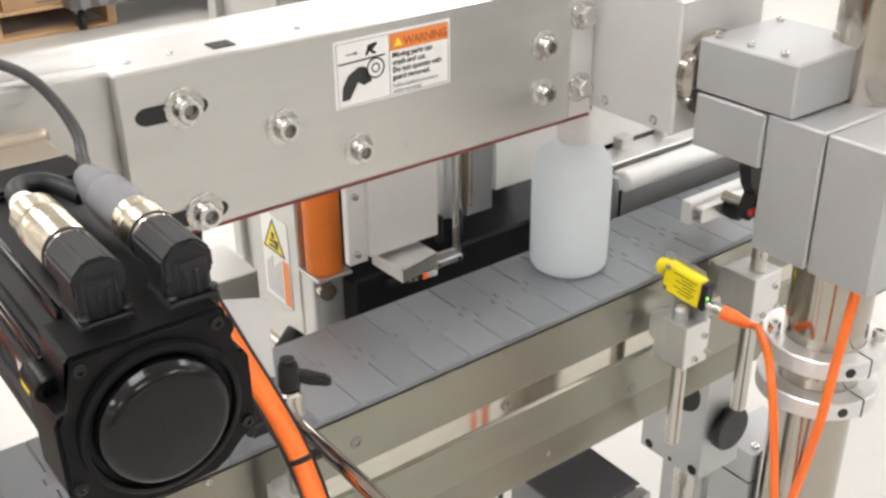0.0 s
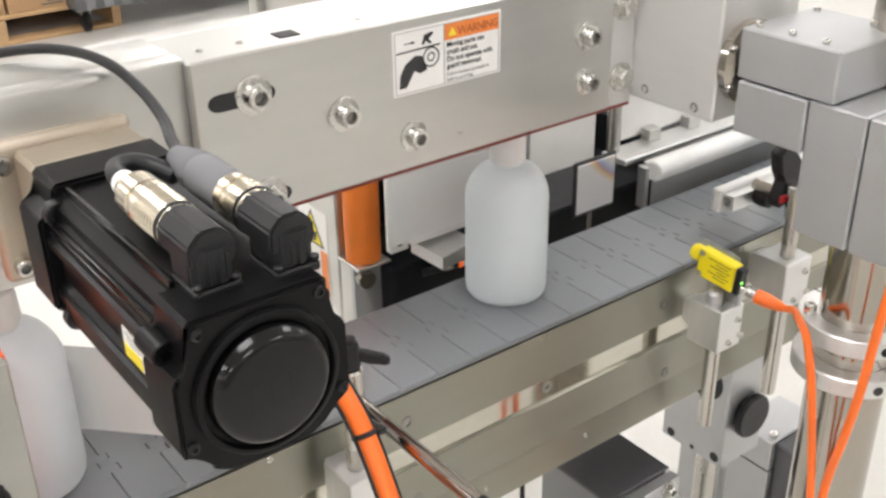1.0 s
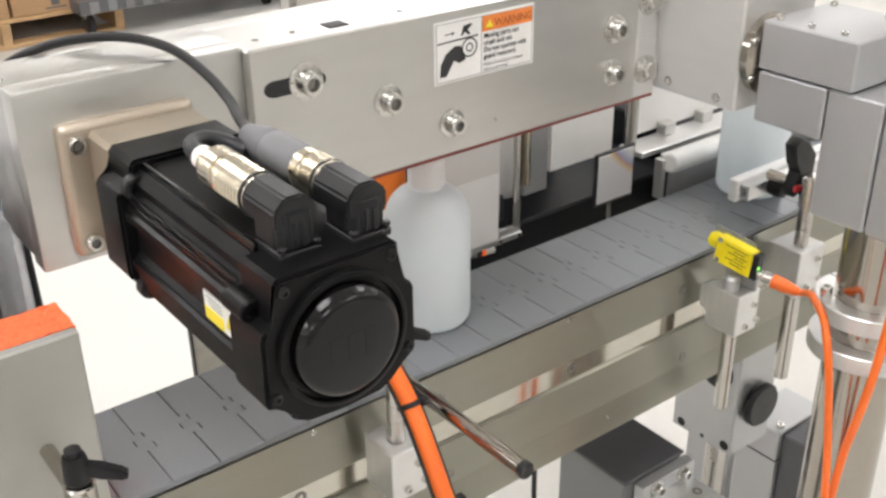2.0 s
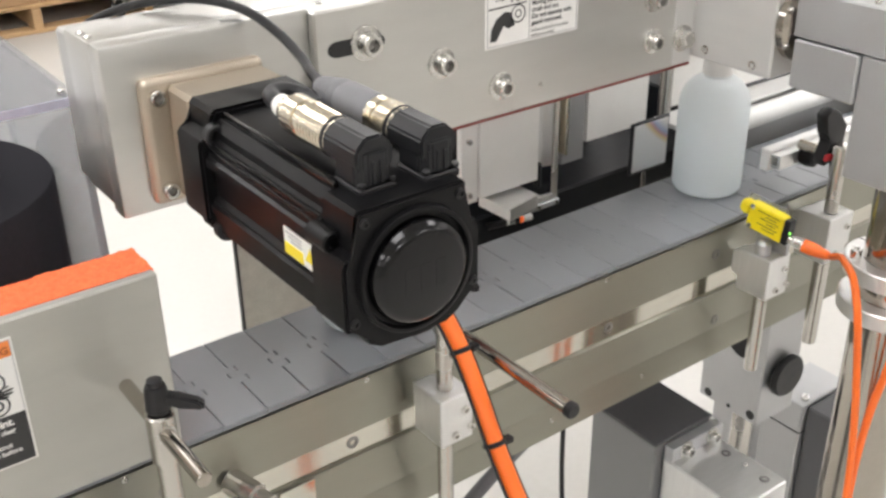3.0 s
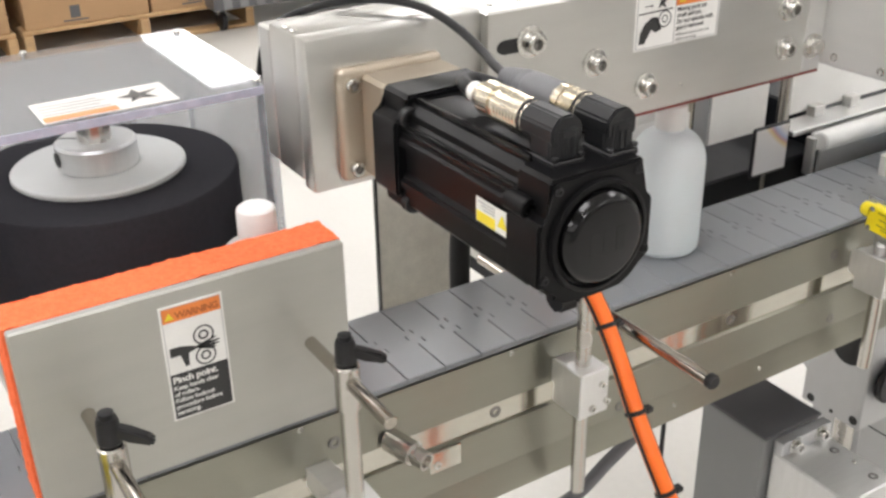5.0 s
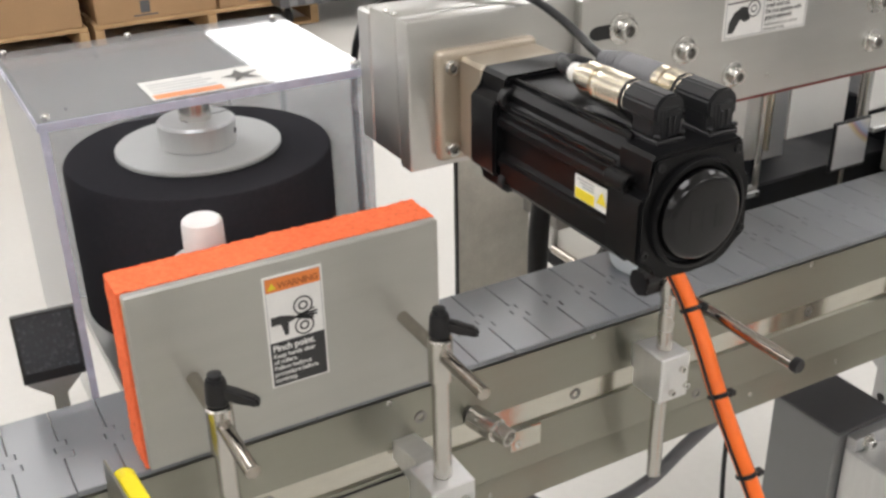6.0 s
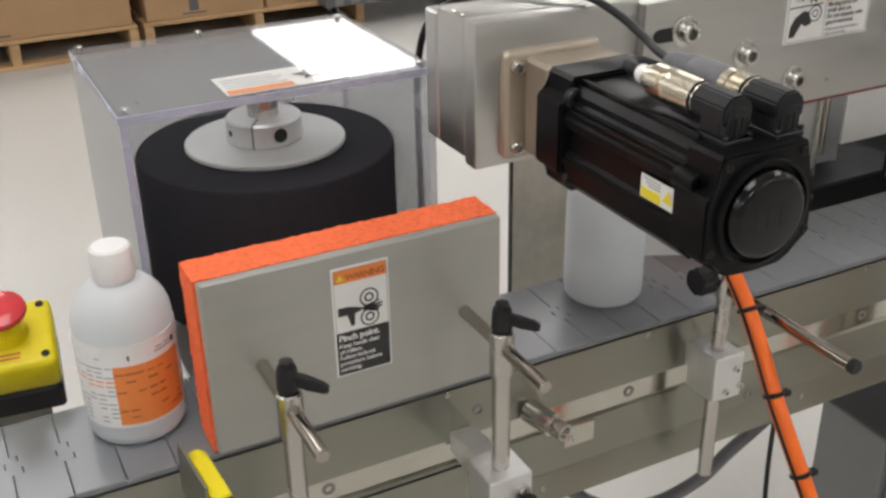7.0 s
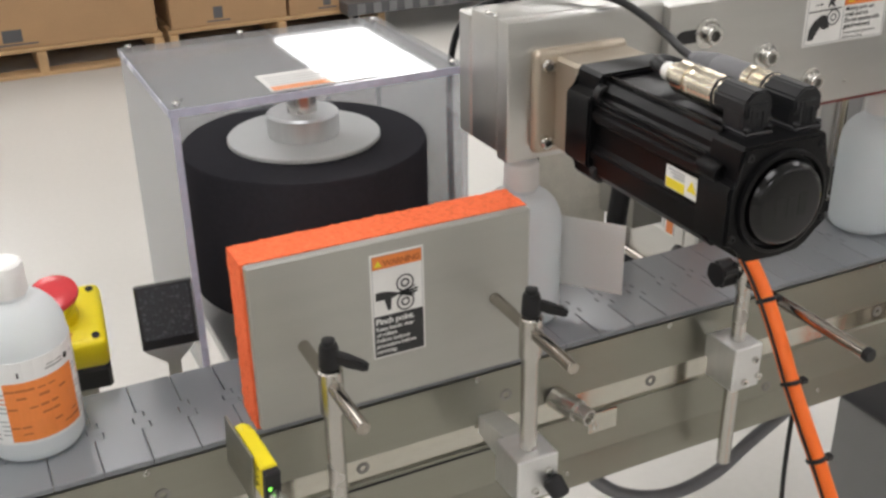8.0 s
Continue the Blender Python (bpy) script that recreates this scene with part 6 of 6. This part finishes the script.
def wrap_state(t, lean=54):
    """Degrees by which the bottle has turned and by which its label lies round it."""
    x = bottle_x(t)
    if x > 0.06:
        u = max(0.0, min(1.0, (0.36 - x) / 0.30))
        lead = 12 + 77 * u
        return lead - lean * u ** 1.1, lead
    p = min(1.0, (0.06 - x) / 0.26)
    turn = 89 - lean + (199 + lean) * p
    return turn, min(math.degrees(LABEL_LENGTH / BOTTLE_R) + 1, turn + lean * (1 - min(1.0, 4 * p)))


def build_bottle(x):
    b = thing("bottle", (x, BOTTLE_Y, BELT_Z), "milky plastic bottle of pale liquid with white cap, on the chain", "bottle", "bottles")
    R = BOTTLE_R
    o = (x, BOTTLE_Y, BELT_Z)
    up = (x, BOTTLE_Y, 5)
    bm = B()
    prof = [(0.0004, 0), (0.0004, R - 0.009), (0.001, R - 0.006), (0.003, R - 0.0028), (0.0065, R - 0.0006), (0.011, R), (0.101, R)]
    for k in range(1, 9):
        a = math.pi / 2 * k / 8
        prof.append((0.101 + 0.032 * math.sin(a) ** 0.9, R - (R - 0.0145) * (1 - math.cos(a)) ** 0.85))
    prof += [(0.136, 0.0142), (0.140, 0.0140)]
    lathe(bm, prof, o, up, 56)
    body = part("body", bm, BOTTLE_SKIN, b)
    bm = B()
    r = R - 0.0012
    lathe(bm, [(0.002, 0), (0.002, R - 0.010), (0.0045, R - 0.004), (0.008, R - 0.0018), (0.012, r), (0.099, r), (0.099, 0)], o, up, 48)
    part("liquid", bm, LIQUID, body, "pale bluish liquid filling")
    bm = B()
    prof = [(0.1365, 0.0142), (0.1365, 0.0162), (0.138, 0.0166), (0.158, 0.0163), (0.1612, 0.0155), (0.163, 0.0133), (0.163, 0)]
    lathe(bm, prof, o, up, 48)
    part("cap", bm, CAP_WHITE, b)
    return b


def build_product_label():
    """A label of upright strips, so that it can lie flat and wind round a bottle."""
    lab = thing("product_label", (0, 0, 0), "white and orange printed product label sticking to a bottle", "product label", "product labels")
    w = LABEL_LENGTH / STRIPS
    z0, z1 = 0.021, 0.095
    rnd = random.Random(4)
    strips = []
    for i in range(STRIPS):
        bm = B()
        box(bm, -w / 2 - 0.0002, w / 2 + 0.0002, -0.0002, 0.0003, z0, z1, 0)
        u = i / (STRIPS - 1)
        if 0.2 < u < 0.59:
            box(bm, -w / 2 - 0.0003, w / 2 + 0.0003, 0.0003, 0.0005, z0 + 0.003, z1 - 0.018, 0, 1)
            for z in (0.030, 0.036, 0.046, 0.053, 0.062, 0.069):
                if rnd.random() < 0.6:
                    box(bm, -w / 2 + w * 0.3 * rnd.random(), w / 2, 0.0005, 0.0006, z, z + 0.0012 + 0.001 * rnd.random(), 0, 3)
        else:
            for k in range(13):
                if rnd.random() < 0.8:
                    z = z0 + 0.005 + k * 0.0041
                    box(bm, -w / 2 + w * 0.2 * rnd.random(), w / 2 - w * 0.2 * rnd.random(), 0.0003, 0.0004, z, z + 0.0011, 0, 2 if k not in (8, 9) else 1)
        if i in (5, 6):
            box(bm, -w / 2, w / 2, 0.0003, 0.0004, z1 - 0.0125, z1 - 0.011, 0, 2)
            box(bm, -w / 2, w * 0.3, 0.0003, 0.0004, z1 - 0.0095, z1 - 0.0083, 0, 2)
        elif i == 4:
            lathe(bm, [(0, 0.0026), (0.0001, 0.0026), (0.0001, 0)], (0, 0.0003, z1 - 0.0105), (0, 1, z1 - 0.0105), 14, 4)
        elif i == 9:
            box(bm, -w * 0.1, w * 0.08, 0.0003, 0.0004, z1 - 0.0135, z1 - 0.009, 0, 4)
        elif i % 3 == 0:
            box(bm, -w * 0.4, w * 0.2, 0.0003, 0.0004, z1 - 0.0115, z1 - 0.0105, 0, 2)
        strips.append(part("label_strip", bm, [LABEL_PAPER, INK_ORANGE, INK_GREY, INK_BROWN, INK_BLACK], lab, smooth=False))
    return lab, strips


build_room()
build_conveyor()
build_beam()
build_signs()
motor = build_motor()
build_cables()
drum = build_drum()
build_guard()
build_guide_plate()
build_posts()
build_sensors()
build_column()
build_under_conveyor()
build_dispenser()
build_emergency_stop()
build_distance()
chain = build_chain()
first_bottle = build_bottle(bottle_x(0))
DELAYS = (0.0, 3.6, -3.6, 7.2)
LEANS = (8, 54, 54, 54)
bottles = [first_bottle] + [copy_thing(first_bottle, Matrix.Translation((bottle_x(-d), BOTTLE_Y, BELT_Z))) for d in DELAYS[1:]]
first_label, _ = build_product_label()
labels = [first_label, copy_thing(first_label, Matrix()), copy_thing(first_label, Matrix())]


# ---- what moves ----
def label_place(t):
    """Where a label's carrier stands: waiting in the dispenser, then drawn out to its bottle."""
    wait = Vector((0.60, 0.905 - BOTTLE_R, BELT_Z))
    ready = Vector((0.4505, 0.8575 - BOTTLE_R, BELT_Z))
    if t <= 0.1:
        return wait
    if t < 1.25:
        u = min(1.0, (t - 0.1) / 0.4)
        return wait + (ready - wait) * (u * u * (3 - 2 * u))
    if t < 2.25:
        u = t - 1.25
        u = u * u * (3 - 2 * u)
        goal = Vector((bottle_x(2.25), BOTTLE_Y, BELT_Z))
        return ready + (goal - ready) * u
    return Vector((bottle_x(t), BOTTLE_Y, BELT_Z))


def strip_pose(i, t, lean):
    s = (i + 0.5) * LABEL_LENGTH / STRIPS
    turn, laid = (radians(a) for a in wrap_state(t, lean))
    r = BOTTLE_R + 0.0003
    if s <= r * laid:
        a = math.pi / 2 + turn - s / r
        return pose(r * math.cos(a), r * math.sin(a), 0, 0, 0, math.degrees(a) - 90)
    a = math.pi / 2 + turn - laid
    d = s - r * laid
    return pose(r * math.cos(a) + d * math.sin(a), r * math.sin(a) - d * math.cos(a), 0, 0, 0, math.degrees(a) - 90)


def motions():
    walk(chain, [(t, pose(0.157 - 4 * PITCH + 0.5686 - d, (BELT_Y0 + BELT_Y1) / 2, BELT_Z)) for t, d in ((0.0, 0.0), (1.25, 0.16), (2.5, 0.32), (4.5, 0.5686), (6.25, 0.798), (8.0, 1.0276))])
    walk(drum, [(k * 0.5, pose(-0.082, 0.911, 0.93, 0, 0, -135.0 * (k * 0.5 - 7.05))) for k in range(17)])
    times = [round(k * 0.16, 2) for k in range(51)]
    for b, d, lean in zip(bottles, DELAYS, LEANS):
        walk(b, [(t, pose(bottle_x(t - d), BOTTLE_Y, BELT_Z, 0, 0, wrap_state(t - d, lean)[0])) for t in times])
    for lab, d, lean in zip(labels, DELAYS, LEANS):
        walk(lab, [(t, Matrix.Translation(label_place(t - d))) for t in times])
        for i, s in enumerate(sorted(lab.children, key=lambda c: c.data.name)):
            walk(s, [(t, strip_pose(i, t - d, lean)) for t in times])


motions()
